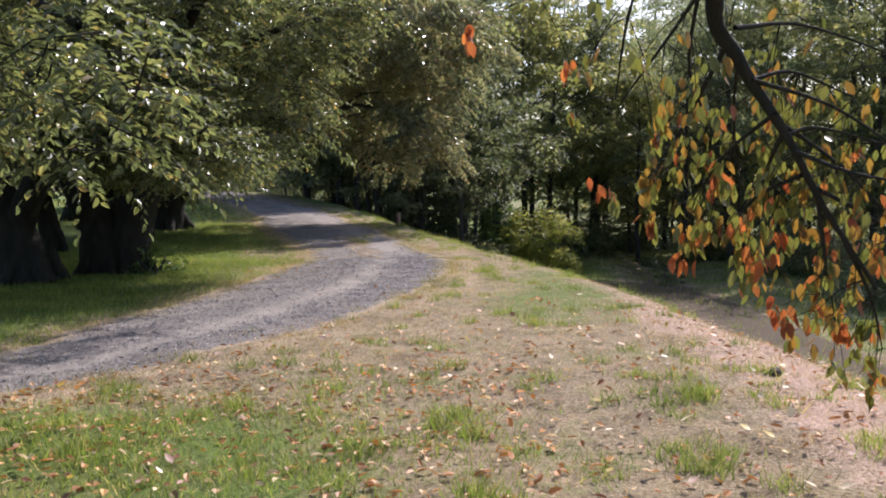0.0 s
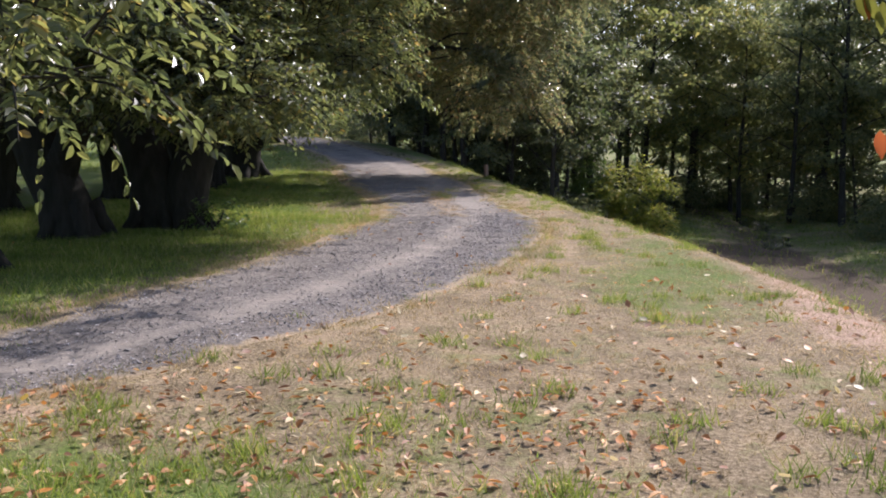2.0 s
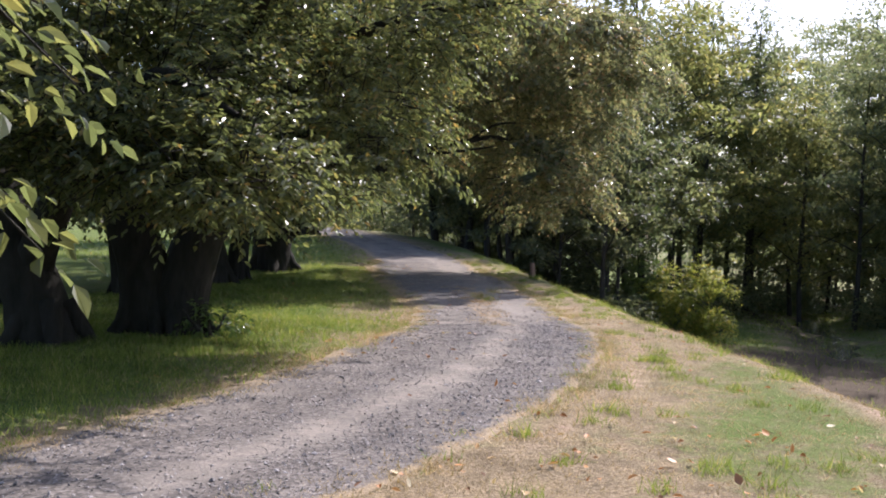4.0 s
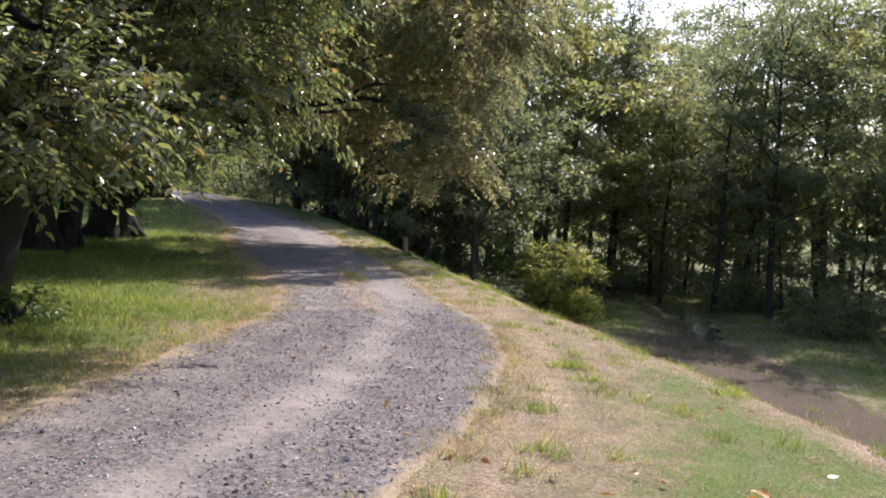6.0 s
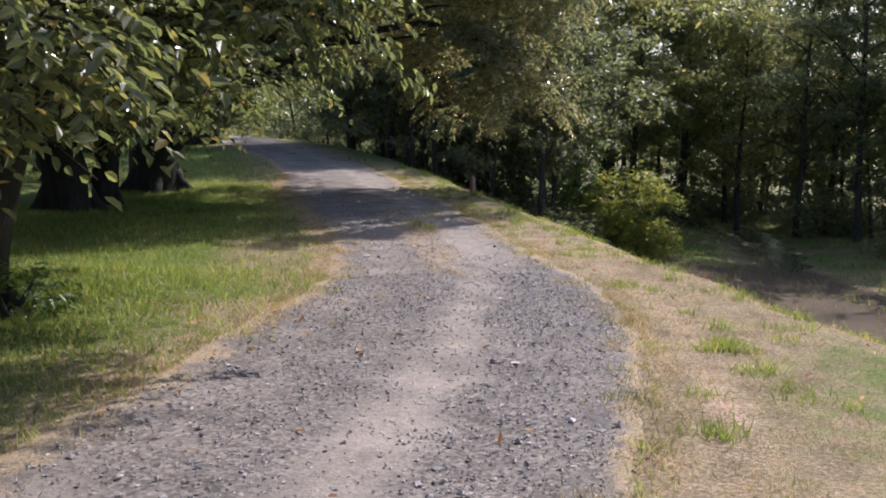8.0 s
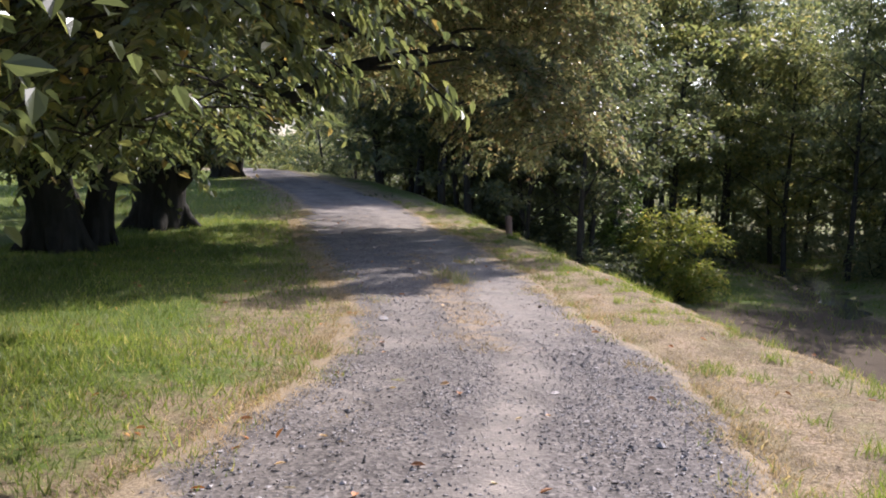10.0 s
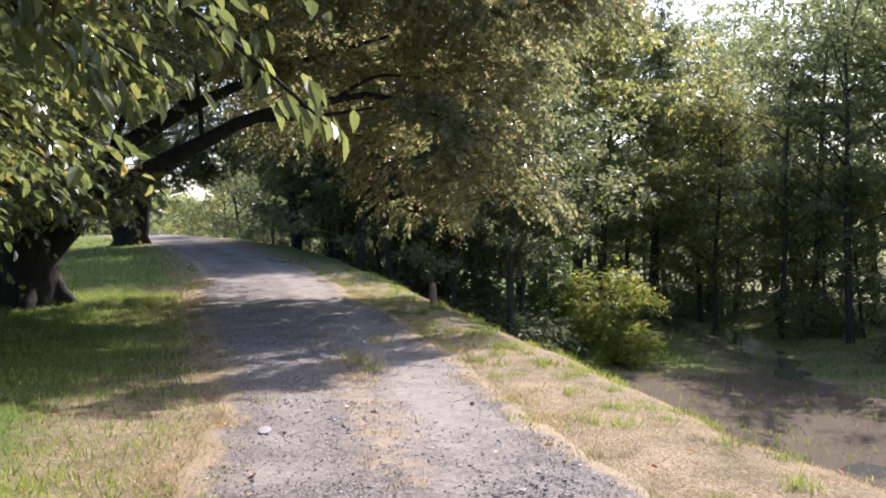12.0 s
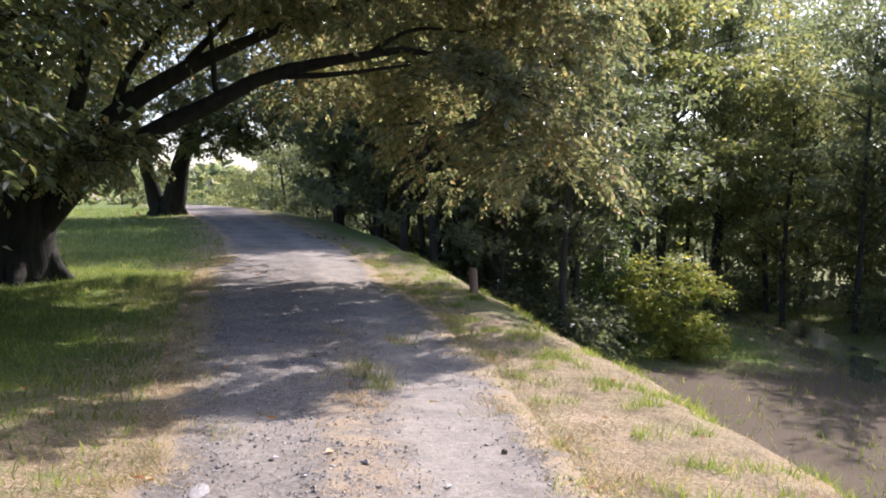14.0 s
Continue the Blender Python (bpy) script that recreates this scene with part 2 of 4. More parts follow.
# ---- mesh building ----
def mesh_from(name, verts, faces, mat=None, smooth=False):
    """A mesh from arrays: verts (n, 3) and faces (m, k), k alike for all."""
    verts, faces = np.asarray(verts, np.float32), np.asarray(faces, np.int32)
    me = bpy.data.meshes.new(name)
    me.vertices.add(len(verts))
    me.vertices.foreach_set("co", verts.ravel())
    m, k = faces.shape
    me.loops.add(m * k)
    me.loops.foreach_set("vertex_index", faces.ravel())
    me.polygons.add(m)
    me.polygons.foreach_set("loop_start", np.arange(0, m * k, k, dtype=np.int32))
    me.polygons.foreach_set("loop_total", np.full(m, k, np.int32))
    me.polygons.foreach_set("use_smooth", np.full(m, smooth))
    if mat:
        me.materials.append(mat)
    me.update(calc_edges=True)
    return me


def piece(name, me, parent=None, label=""):
    ob = new(name, me)
    if parent:
        ob.parent = parent
    return tagged(ob, label)


def root(name, x, y, z, label, category, group=""):
    ob = new(name)
    ob.location = (x, y, z)
    bpy.context.view_layer.update()
    return tagged(ob, label, category, group)


def tube(points, radii, sides=9, rough=0.0, seed=0):
    """Verts and quads of a tapering, slightly knobbly limb along points."""
    rs = np.random.RandomState(seed)
    p, r = np.asarray(points, float), np.asarray(radii, float)
    t = np.gradient(p, axis=0)
    t /= np.linalg.norm(t, axis=1)[:, None] + 1e-9
    ref = np.tile(np.array([1.0, 0.15, 0]) if np.abs(t[:, 2]).mean() > 0.6 else np.array([0, 0.1, 1.0]), (len(p), 1))
    u = np.cross(t, ref)
    u /= np.linalg.norm(u, axis=1)[:, None] + 1e-9
    v = np.cross(t, u)
    a = np.linspace(0, 2 * np.pi, sides, endpoint=False)
    wob = 1 + rough * rs.uniform(-1, 1, (len(p), sides))
    ring = p[:, None] + (r[:, None] * wob)[..., None] * (np.cos(a)[None, :, None] * u[:, None] + np.sin(a)[None, :, None] * v[:, None])
    i, j = np.meshgrid(np.arange(len(p) - 1), np.arange(sides), indexing="ij")
    jn = (j + 1) % sides
    f = np.stack([i * sides + j, i * sides + jn, (i + 1) * sides + jn, (i + 1) * sides + j], -1).reshape(-1, 4)
    return ring.reshape(-1, 3), f


def bend(points, n):
    """A smooth line with n points through the given ones."""
    p = np.asarray(points, float)
    q = np.vstack([2 * p[0] - p[1], p, 2 * p[-1] - p[-2]])
    out = []
    for s in np.linspace(0, len(p) - 1 - 1e-6, n):
        k, f = int(s), s - int(s)
        a, b, c, d = q[k:k + 4]
        out.append(0.5 * (2 * b + (c - a) * f + (2 * a - 5 * b + 4 * c - d) * f * f + (3 * b - 3 * c + d - a) * f ** 3))
    return np.array(out)


def joined(pieces):
    v, f, n = [], [], 0
    for vv, ff in pieces:
        v.append(vv)
        f.append(ff + n)
        n += len(vv)
    return np.vstack(v), np.vstack(f)


def unit(a):
    return a / (np.linalg.norm(a, axis=-1, keepdims=True) + 1e-9)


def leaves(p, way, up, long, wide, fine):
    """Leaves at p along way, facing up: fine ones have two folded halves with a shoulder, coarse ones two triangles."""
    way, n = unit(way), len(p)
    side = unit(np.cross(way, up))
    nor = np.cross(side, way)
    L, W = np.asarray(long)[:, None], np.asarray(wide)[:, None]
    tip = p + way * L - nor * L * 0.12
    if fine:
        l1, l2 = p + way * L * 0.28 - side * W * 0.46 + nor * W * 0.18, p + way * L * 0.66 - side * W * 0.4 + nor * W * 0.12
        r1, r2 = p + way * L * 0.28 + side * W * 0.46 + nor * W * 0.18, p + way * L * 0.66 + side * W * 0.4 + nor * W * 0.12
        v = np.stack([p, l1, l2, tip, r2, r1], 1).reshape(-1, 3)
        b = np.arange(n)[:, None] * 6
        f = np.concatenate([b + np.array([[0, 3, 2, 1]]), b + np.array([[0, 5, 4, 3]])], 1).reshape(-1, 4)
    elif fine is None:
        v = np.stack([p - side * W * 0.5, p + side * W * 0.5, tip], 1).reshape(-1, 3)
        f = np.arange(n * 3).reshape(-1, 3)
    else:
        l, r = p + way * L * 0.45 - side * W * 0.5 + nor * W * 0.15, p + way * L * 0.45 + side * W * 0.5 + nor * W * 0.15
        v = np.stack([p, l, tip, r], 1).reshape(-1, 3)
        b = np.arange(n)[:, None] * 4
        f = np.concatenate([b + np.array([[0, 2, 1]]), b + np.array([[0, 3, 2]])], 1).reshape(-1, 3)
    return v, f


def sprig(line, seed, long=0.105, wide=0.05):
    """Large hanging leaves set by turns along a drooping twig."""
    rs = np.random.RandomState(seed)
    q = bend(line, 60)
    p = np.repeat(q[4:], 2, axis=0) + rs.normal(size=(2 * len(q) - 8, 3)) * [0.05, 0.05, 0.02]
    d = np.repeat(unit(np.gradient(q, axis=0))[4:], 2, axis=0)
    side = unit(np.cross(d, [0, 0, 1.0])) * np.where(np.arange(len(p)) % 2, 1.0, -1.0)[:, None]
    way = side * rs.uniform(0.2, 0.9, len(p))[:, None] + d * 0.55 + [0, 0, -0.75] + rs.normal(size=p.shape) * 0.2
    up = np.array([0, 0, 1.0]) + d * 0.4 + rs.normal(size=p.shape) * 0.35
    size = rs.uniform(0.7, 1.15, len(p))
    return leaves(p, way, up, long * size, wide * size, True)


def in_blobs(rs, blobs, count, shell=0.45):
    """Points in ellipsoids (x, y, z, rx, ry, rz), denser to the outside, with the way out from each middle."""
    blobs = np.asarray(blobs, float)
    w = (blobs[:, 3] * blobs[:, 4] + blobs[:, 3] * blobs[:, 5] + blobs[:, 4] * blobs[:, 5])
    which = rs.choice(len(blobs), count, p=w / w.sum())
    d = unit(rs.normal(size=(count, 3)))
    r = 1 - shell * rs.uniform(0, 1, count) ** 1.5
    b = blobs[which]
    return b[:, :3] + d * r[:, None] * b[:, 3:], unit(d / b[:, 3:])


def clumpy(p, size, keep, seed):
    """Which of the points stay, so that a crown has gaps and lumps."""
    rs = np.random.RandomState(seed)
    out = np.zeros(len(p))
    for k in range(9):
        a = unit(rs.normal(size=3)) * rs.uniform(0.7, 1.6) * 2 * np.pi / size
        out += np.sin(p @ a + rs.uniform(0, 6.28))
    return out / 3.0 > keep


def sprays(seed, blobs, count, per, long, wide, fine, droop=0.5, reach=0.7, gap=-0.35, clump=1.6, floor=None):
    """Leaves set along short drooping shoots that fill the blobs; returns leaf verts and faces, and the shoots' lines."""
    rs = np.random.RandomState(seed)
    p, out = in_blobs(rs, blobs, count)
    ok = clumpy(p, clump, gap, seed + 1)
    if floor is not None:
        ok &= p[:, 2] > floor(p)
    p, out = p[ok], out[ok]
    n = len(p)
    way = unit(out * [1, 1, 0.5] + rs.normal(size=(n, 3)) * 0.45 + [0, 0, 0.1])
    way[:, 2] = np.maximum(way[:, 2], -0.15)
    way = unit(way)
    shoot = reach * rs.uniform(0.5, 1.2, n)
    s = (np.arange(per) + 0.5)[None, :] / per + rs.uniform(-0.3, 0.3, (n, per)) / per
    at = p[:, None] + way[:, None] * (shoot[:, None] * s)[..., None]
    at[..., 2] -= droop * shoot[:, None] * s ** 2
    dirn = way[:, None] + np.zeros_like(at)
    dirn[..., 2] -= 2 * droop * s
    dirn = unit(dirn)
    side = unit(np.cross(dirn, [0, 0, 1.0]))
    alt = np.where(np.arange(per) % 2 == 0, 1.0, -1.0)[None, :, None]
    leafway = unit(dirn * 0.6 + side * alt * 0.85 + [0, 0, -0.3] + rs.normal(size=at.shape) * 0.28)
    up = unit(np.array([0, 0, 1.0]) + rs.normal(size=at.shape) * 0.5 + dirn * 0.3)
    size = rs.uniform(0.65, 1.2, (n, per))
    v, f = leaves(at.reshape(-1, 3), leafway.reshape(-1, 3), up.reshape(-1, 3), (long * size).ravel(), (wide * size).ravel(), fine)
    return v, f, p, way, shoot


# ---- ground and lane ----
def attribute(me, name, values):
    me.attributes.new(name, "FLOAT", "POINT").data.foreach_set("value", np.asarray(values, np.float32).ravel())


def soft(a, lo, hi):
    return np.clip((a - lo) / (hi - lo), 0, 1)


def bare(x, y):
    """The dry patch where the lawn meets the lane."""
    return np.exp(-((x + 3.6) / 1.1) ** 2 - ((y - 21.0) / 1.5) ** 2)


def steps(*stretches):
    out = []
    for a, b, d in stretches:
        out.append(np.arange(a, b, d))
    return np.concatenate(out)


xs = steps((-420, -60, 24), (-60, -20, 2.0), (-20, -9, 0.5), (-9, 5, 0.16), (5, 20, 0.35), (20, 60, 1.6), (60, 421, 24))
ys = steps((-300, -20, 20), (-20, 1, 1.5), (1, 36, 0.15), (36, 70, 0.5), (70, 120, 2.5), (120, 521, 25))
gx, gy = np.meshgrid(xs, ys, indexing="ij")
gz = height(gx, gy)
ii, jj = np.meshgrid(np.arange(len(xs) - 1), np.arange(len(ys) - 1), indexing="ij")
ny = len(ys)
quads = np.stack([ii * ny + jj, (ii + 1) * ny + jj, (ii + 1) * ny + jj + 1, ii * ny + jj + 1], -1).reshape(-1, 4)
gm = mesh_from("ground", np.stack([gx, gy, gz], -1).reshape(-1, 3), quads, GROUND, True)
el, er, cr = along(EDGE_L, gy), along(EDGE_R, gy), along(CREST, gy)
lawn = (0.42 + 0.58 * soft(el - gx, 0.5, 2.4 - 1.3 * soft(14 - gy, 0, 3))) * soft(el - gx, 0.05, 0.5) * soft(gy, 5.5, 8.5) * (1 - 0.75 * bare(gx, gy))
near_green = 0.95 * soft(-0.3 - gx, -0.9, 1.0) * soft(7.4 - gy, 0, 2.0)
bank_green = 0.48 * soft(gx - er, 0.9, 1.8) * soft(gy, 9, 12) * soft(cr - gx, 0.3, 1.0) + 0.25 * soft(gy, 24, 29) * (gx > er)
valley = 0.75 * soft(gx - cr, 2.5, 5) * soft(gy, 46, 51) * soft(11.5 - gx, 0, 3) + 0.55 * soft(gx, 11.5, 13)
lush = np.clip(np.maximum.reduce([lawn, near_green, 0.33 + 0 * gx, bank_green + 0.2, valley]), 0, 1)
straw = soft(gx, 1.4, 2.6) * soft(14.5 - gy, 0, 3) * 0.75 + 0.5 * soft(gx - cr, -1.0, 0.3) * (gx < cr + 1.5) + 0.4 * soft(1.0 - np.abs(gx - er - 0.5), 0, 1)
litter = 0.8 * soft(gx - cr, 0.8, 2.5) * (1 - 0.9 * soft(valley, 0.1, 0.4)) + 0.15 * soft(6.5 - gy, 0, 2) * soft(gx, 0, 1.5)
attribute(gm, "lush", lush)
attribute(gm, "straw", np.clip(straw, 0, 1) * (gx > er) * (gx < cr + 1.5))
attribute(gm, "litter", np.clip(litter, 0, 1))
ground = tagged(piece("ground", gm), "grassy bank with dry straw and green lawn", "ground", kind="structure")

ly = steps((-30, 2, 1.0), (2.0, 36, 0.12), (36, 75.1, 0.5))
la = np.linspace(0, 1, 44)
lyy, laa = np.meshgrid(ly, la, indexing="ij")
wl = along(EDGE_L, lyy) + 0.07 * bumps(lyy * 0, lyy, 1.3, 11) - 0.25
wr = along(EDGE_R, lyy) + 0.06 * bumps(lyy * 0, lyy, 1.1, 12) + 0.2
lx = wl + (wr - wl) * laa
edge = np.minimum(laa, 1 - laa)
crown = 0.035 * soft(edge, 0.0, 0.06) - 0.02
rut = -0.02 * np.exp(-((laa - 0.27) / 0.09) ** 2) - 0.02 * np.exp(-((laa - 0.74) / 0.09) ** 2)
lz = height(lx, lyy) + crown + 0.5 * rut + 0.006 * bumps(lx, lyy, 0.35, 13)
ii, jj = np.meshgrid(np.arange(len(ly) - 1), np.arange(len(la) - 1), indexing="ij")
na = len(la)
quads = np.stack([ii * na + jj, ii * na + jj + 1, (ii + 1) * na + jj + 1, (ii + 1) * na + jj], -1).reshape(-1, 4)
lm = mesh_from("road", np.stack([lx, lyy, lz], -1).reshape(-1, 3), quads, GRAVEL, True)
far = soft(lyy, 18.0, 20.5)
worn = (1 - far) * (0.75 * np.exp(-((laa - 0.56) / 0.1) ** 2) + 0.45 * np.exp(-((laa - 0.2) / 0.1) ** 2)) + far * (0.35 + 0.9 * np.exp(-((laa - 0.74) / 0.11) ** 2) + 0.3 * np.exp(-((laa - 0.27) / 0.13) ** 2))
attribute(lm, "worn", np.clip(worn, 0, 1))
attribute(lm, "verge", np.maximum(soft(0.2 - laa, 0, 0.2), soft(laa, 0.86 - 0.07 * far, 1.0)))
attribute(lm, "tuft", np.exp(-((laa - 0.5) / 0.12) ** 2) * soft(lyy, 18.2, 19.5) * (0.6 - 0.35 * soft(lyy, 22.6, 24.5)))
road = tagged(piece("road", lm), "grey gravel farm lane with worn wheel tracks", "road", kind="structure")


# ---- old trees along the lane ----
def old_tree(seed, x, y, stems, blobs, count, leaf, fine, mat, label, long=0.093, wide=0.045, per=13, limbs=(), gap=-0.35, reach=0.62, droop=0.32, clump=1.6, floor=None, sprigs=()):
    """stems: lists of (dx, dy, z, radius) from the foot up; limbs likewise."""
    z = on_ground(x, y)
    tree = root("tree", x, y, z, label, "tree", "old trees beside the lane")
    for k, line in enumerate(stems):
        q = bend([(a, b, c) for a, b, c, r in line], 14)
        r = np.interp(np.linspace(0, 1, 14), np.linspace(0, 1, len(line)), [s[3] for s in line])
        r[0] *= 1.25
        v, f = tube(q, r, 14, 0.07, seed + k)
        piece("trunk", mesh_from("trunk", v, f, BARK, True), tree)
        foot, w = np.array(line[0][:2]), line[0][3]
        for j in range(5):
            a = j * 1.26 + seed + k
            d = np.array([math.cos(a), math.sin(a)])
            pts = [(*(foot + d * w * u), h) for u, h in ((0.5, 0.5), (0.9, 0.18), (1.25, 0.0), (1.6, -0.15))]
            v, f = tube(bend(pts, 9), np.linspace(0.36, 0.12, 9) * w, 7, 0.1, seed + j)
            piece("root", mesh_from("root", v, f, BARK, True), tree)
    for k, line in enumerate(limbs):
        q = bend([(a, b, c) for a, b, c, r in line], 16)
        r = np.interp(np.linspace(0, 1, 16), np.linspace(0, 1, len(line)), [s[3] for s in line])
        v, f = tube(q, r, 8, 0.08, seed + 50 + k)
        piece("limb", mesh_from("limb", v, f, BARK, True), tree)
    v, f, p, way, shoot = sprays(seed, blobs, count, per, long, wide, fine, droop, reach, gap, clump, floor)
    tagged(piece("crown", mesh_from("crown", v, f, mat), tree), kind="stuff")
    for k, line in enumerate(sprigs):
        v, f = sprig(line, seed + 80 + k)
        tagged(piece("spray", mesh_from("spray", v, f, mat), tree), kind="stuff")
        q = bend(line, 12)
        v, f = tube(q, np.linspace(0.012, 0.003, 12), 5, 0.05, k)
        piece("twig", mesh_from("twig", v, f, BARK, True), tree)
    rs = np.random.RandomState(seed)
    pick = rs.permutation(len(p))[:len(p) // 3]
    twigs = []
    for i in pick:
        a, b = p[i] - way[i] * 0.25, p[i] + way[i] * shoot[i] * 0.9 - [0, 0, 0.35 * shoot[i]]
        twigs.append(tube([a, p[i] + way[i] * 0.3 * shoot[i], b], [0.009, 0.007, 0.003], 4))
    v, f = joined(twigs)
    tagged(piece("twig_tangle", mesh_from("twig_tangle", v, f, BARK), tree), kind="stuff")
    return tree


def rel(x, y, blobs):
    z = on_ground(x, y)
    return [(a - x, b - y, c - z, d, e, f) for a, b, c, d, e, f in blobs]


old_tree(101, -5.9, 11.6, [[(-0.35, 0, -0.2, 0.46), (-0.3, 0, 0.6, 0.42), (-0.1, -0.05, 1.4, 0.4), (0.15, -0.1, 2.3, 0.3), (0.2, -0.3, 4.5, 0.14)]],
         rel(-5.9, 11.6, [(-2.55, 6.6, 2.15, 0.8, 0.7, 0.5), (-3.3, 7.4, 2.75, 1.5, 1.4, 1.0), (-4.2, 9.0, 2.3, 1.4, 1.3, 0.5), (-5.0, 10.4, 2.4, 1.3, 1.0, 0.5), (-4.7, 8.8, 3.9, 1.8, 2.0, 1.4), (-6.0, 10.8, 4.8, 2.4, 2.6, 1.9)]),
         4300, None, True, LEAF_GREEN, "old tree with dark trunk and drooping green leaves", floor=lambda p: np.where(p[:, 0] - 5.9 > -1.3 - 0.85 * np.clip(p[:, 1] + 11.6 - 6.0, 0, None), 99.0, 1.55),
         limbs=[[(-0.1, -0.1, 1.6, 0.25), (0.6, -1.6, 2.9, 0.16), (2.0, -3.6, 3.3, 0.09), (3.4, -4.9, 2.6, 0.03)], [(-0.3, -0.2, 2.0, 0.2), (-1.2, 0.6, 3.6, 0.12), (-1.6, 1.5, 5.0, 0.05)]])
old_tree(121, -6.7, 15.2, [[(0.1, 0, -0.2, 0.42), (-0.1, 0, 0.6, 0.37), (-0.5, 0, 1.6, 0.33), (-1.0, -0.2, 3.2, 0.2), (-1.2, -0.3, 4.8, 0.1)]],
         rel(-6.7, 15.2, [(-3.5, 13.0, 2.0, 0.9, 0.9, 0.45), (-4.6, 13.4, 2.05, 1.2, 1.0, 0.45), (-4.7, 13.8, 2.8, 1.5, 1.5, 1.0), (-7.2, 14.6, 4.7, 2.4, 2.2, 1.9), (-5.4, 12.6, 2.8, 1.2, 1.0, 0.8)]),
         4500, None, True, LEAF_GREEN, "old leaning tree with glossy green leaves", floor=lambda p: 1.6 + 0 * p[:, 0],
         limbs=[[(-0.1, 0, 0.9, 0.26), (0.9, -0.7, 2.3, 0.16), (2.1, -1.4, 3.0, 0.09), (3.3, -2.2, 2.5, 0.03)]])
old_tree(141, -5.75, 16.7, [[(-0.2, 0, -0.2, 0.45), (-0.25, 0, 0.6, 0.38), (-0.55, 0.1, 1.4, 0.33), (-1.0, 0.2, 2.6, 0.22), (-1.3, 0.3, 4.5, 0.1)],
                            [(0.15, 0, -0.2, 0.42), (0.25, 0, 0.6, 0.36), (0.5, 0.05, 1.4, 0.3), (0.9, 0.1, 2.6, 0.2), (1.2, 0.2, 4.6, 0.08)]],
         # the last four blobs are unseen, added overhead to shade the lane edge
         rel(-5.75, 16.7, [(-2.9, 15.9, 2.35, 0.7, 0.55, 0.35), (-3.6, 16.6, 2.1, 1.0, 1.0, 0.45), (-4.6, 18.6, 2.15, 1.2, 1.0, 0.45), (-5.8, 19.6, 2.1, 1.4, 1.0, 0.5), (-3.2, 16.4, 3.0, 1.3, 1.2, 0.8), (-5.6, 16.8, 4.7, 2.4, 2.5, 1.9), (-4.4, 18.4, 2.9, 1.0, 1.0, 0.6), (-3.4, 18.0, 4.4, 1.8, 1.8, 1.3), (-6.2, 20.0, 2.9, 1.6, 1.4, 0.9), (-5.0, 20.5, 4.8, 2.2, 2.2, 1.5), (-3.0, 16.8, 4.7, 1.8, 1.6, 1.2), (-4.6, 15.2, 4.7, 1.8, 1.6, 1.3), (-2.0, 13.2, 4.7, 1.3, 1.0, 0.5), (-3.2, 12.6, 4.8, 1.4, 1.1, 0.6), (-1.0, 14.4, 4.7, 0.7, 0.6, 0.3), (-1.15, 17.4, 4.6, 0.6, 0.45, 0.25)]),
         8700, None, True, LEAF_GREEN, "old forked tree with overhanging green leaves", floor=lambda p: 1.6 + 0 * p[:, 0],
         # the last two limbs are added to carry those unseen blobs
         limbs=[[(0.45, 0.05, 1.3, 0.2), (1.4, 0, 2.5, 0.13), (2.4, -0.2, 2.8, 0.06), (3.1, -0.3, 2.55, 0.025), (3.75, -0.3, 2.25, 0.012), (4.2, -0.3, 1.88, 0.004)], [(0.7, 0.1, 2.0, 0.16), (1.4, 0.8, 3.3, 0.1), (2.6, 1.4, 4.4, 0.04)], [(0.8, 0.1, 2.4, 0.14), (1.6, -1.2, 3.9, 0.1), (2.8, -2.8, 4.6, 0.06), (4.2, -3.2, 4.8, 0.02)], [(0.9, 0.1, 2.6, 0.12), (2.6, 0.6, 4.2, 0.07), (5.0, 0.9, 4.7, 0.02)]],
         sprigs=[[(2.4, -0.2, 2.8), (3.1, -0.3, 2.55), (3.75, -0.3, 2.25), (4.2, -0.3, 1.88)], [(2.5, -0.2, 2.75), (3.0, -0.5, 2.75), (3.5, -0.7, 2.55), (3.9, -0.8, 2.2)], [(2.7, -0.2, 2.7), (3.1, 0.0, 2.4), (3.6, 0.1, 2.05)],
                 [(2.9, -0.3, 2.6), (3.2, -0.5, 2.3), (3.6, -0.55, 1.95)], [(2.2, -0.1, 2.8), (2.6, -0.6, 2.6), (3.0, -0.9, 2.2)], [(1.9, 0.0, 2.75), (2.2, -0.5, 2.3), (2.5, -0.8, 1.85)]])
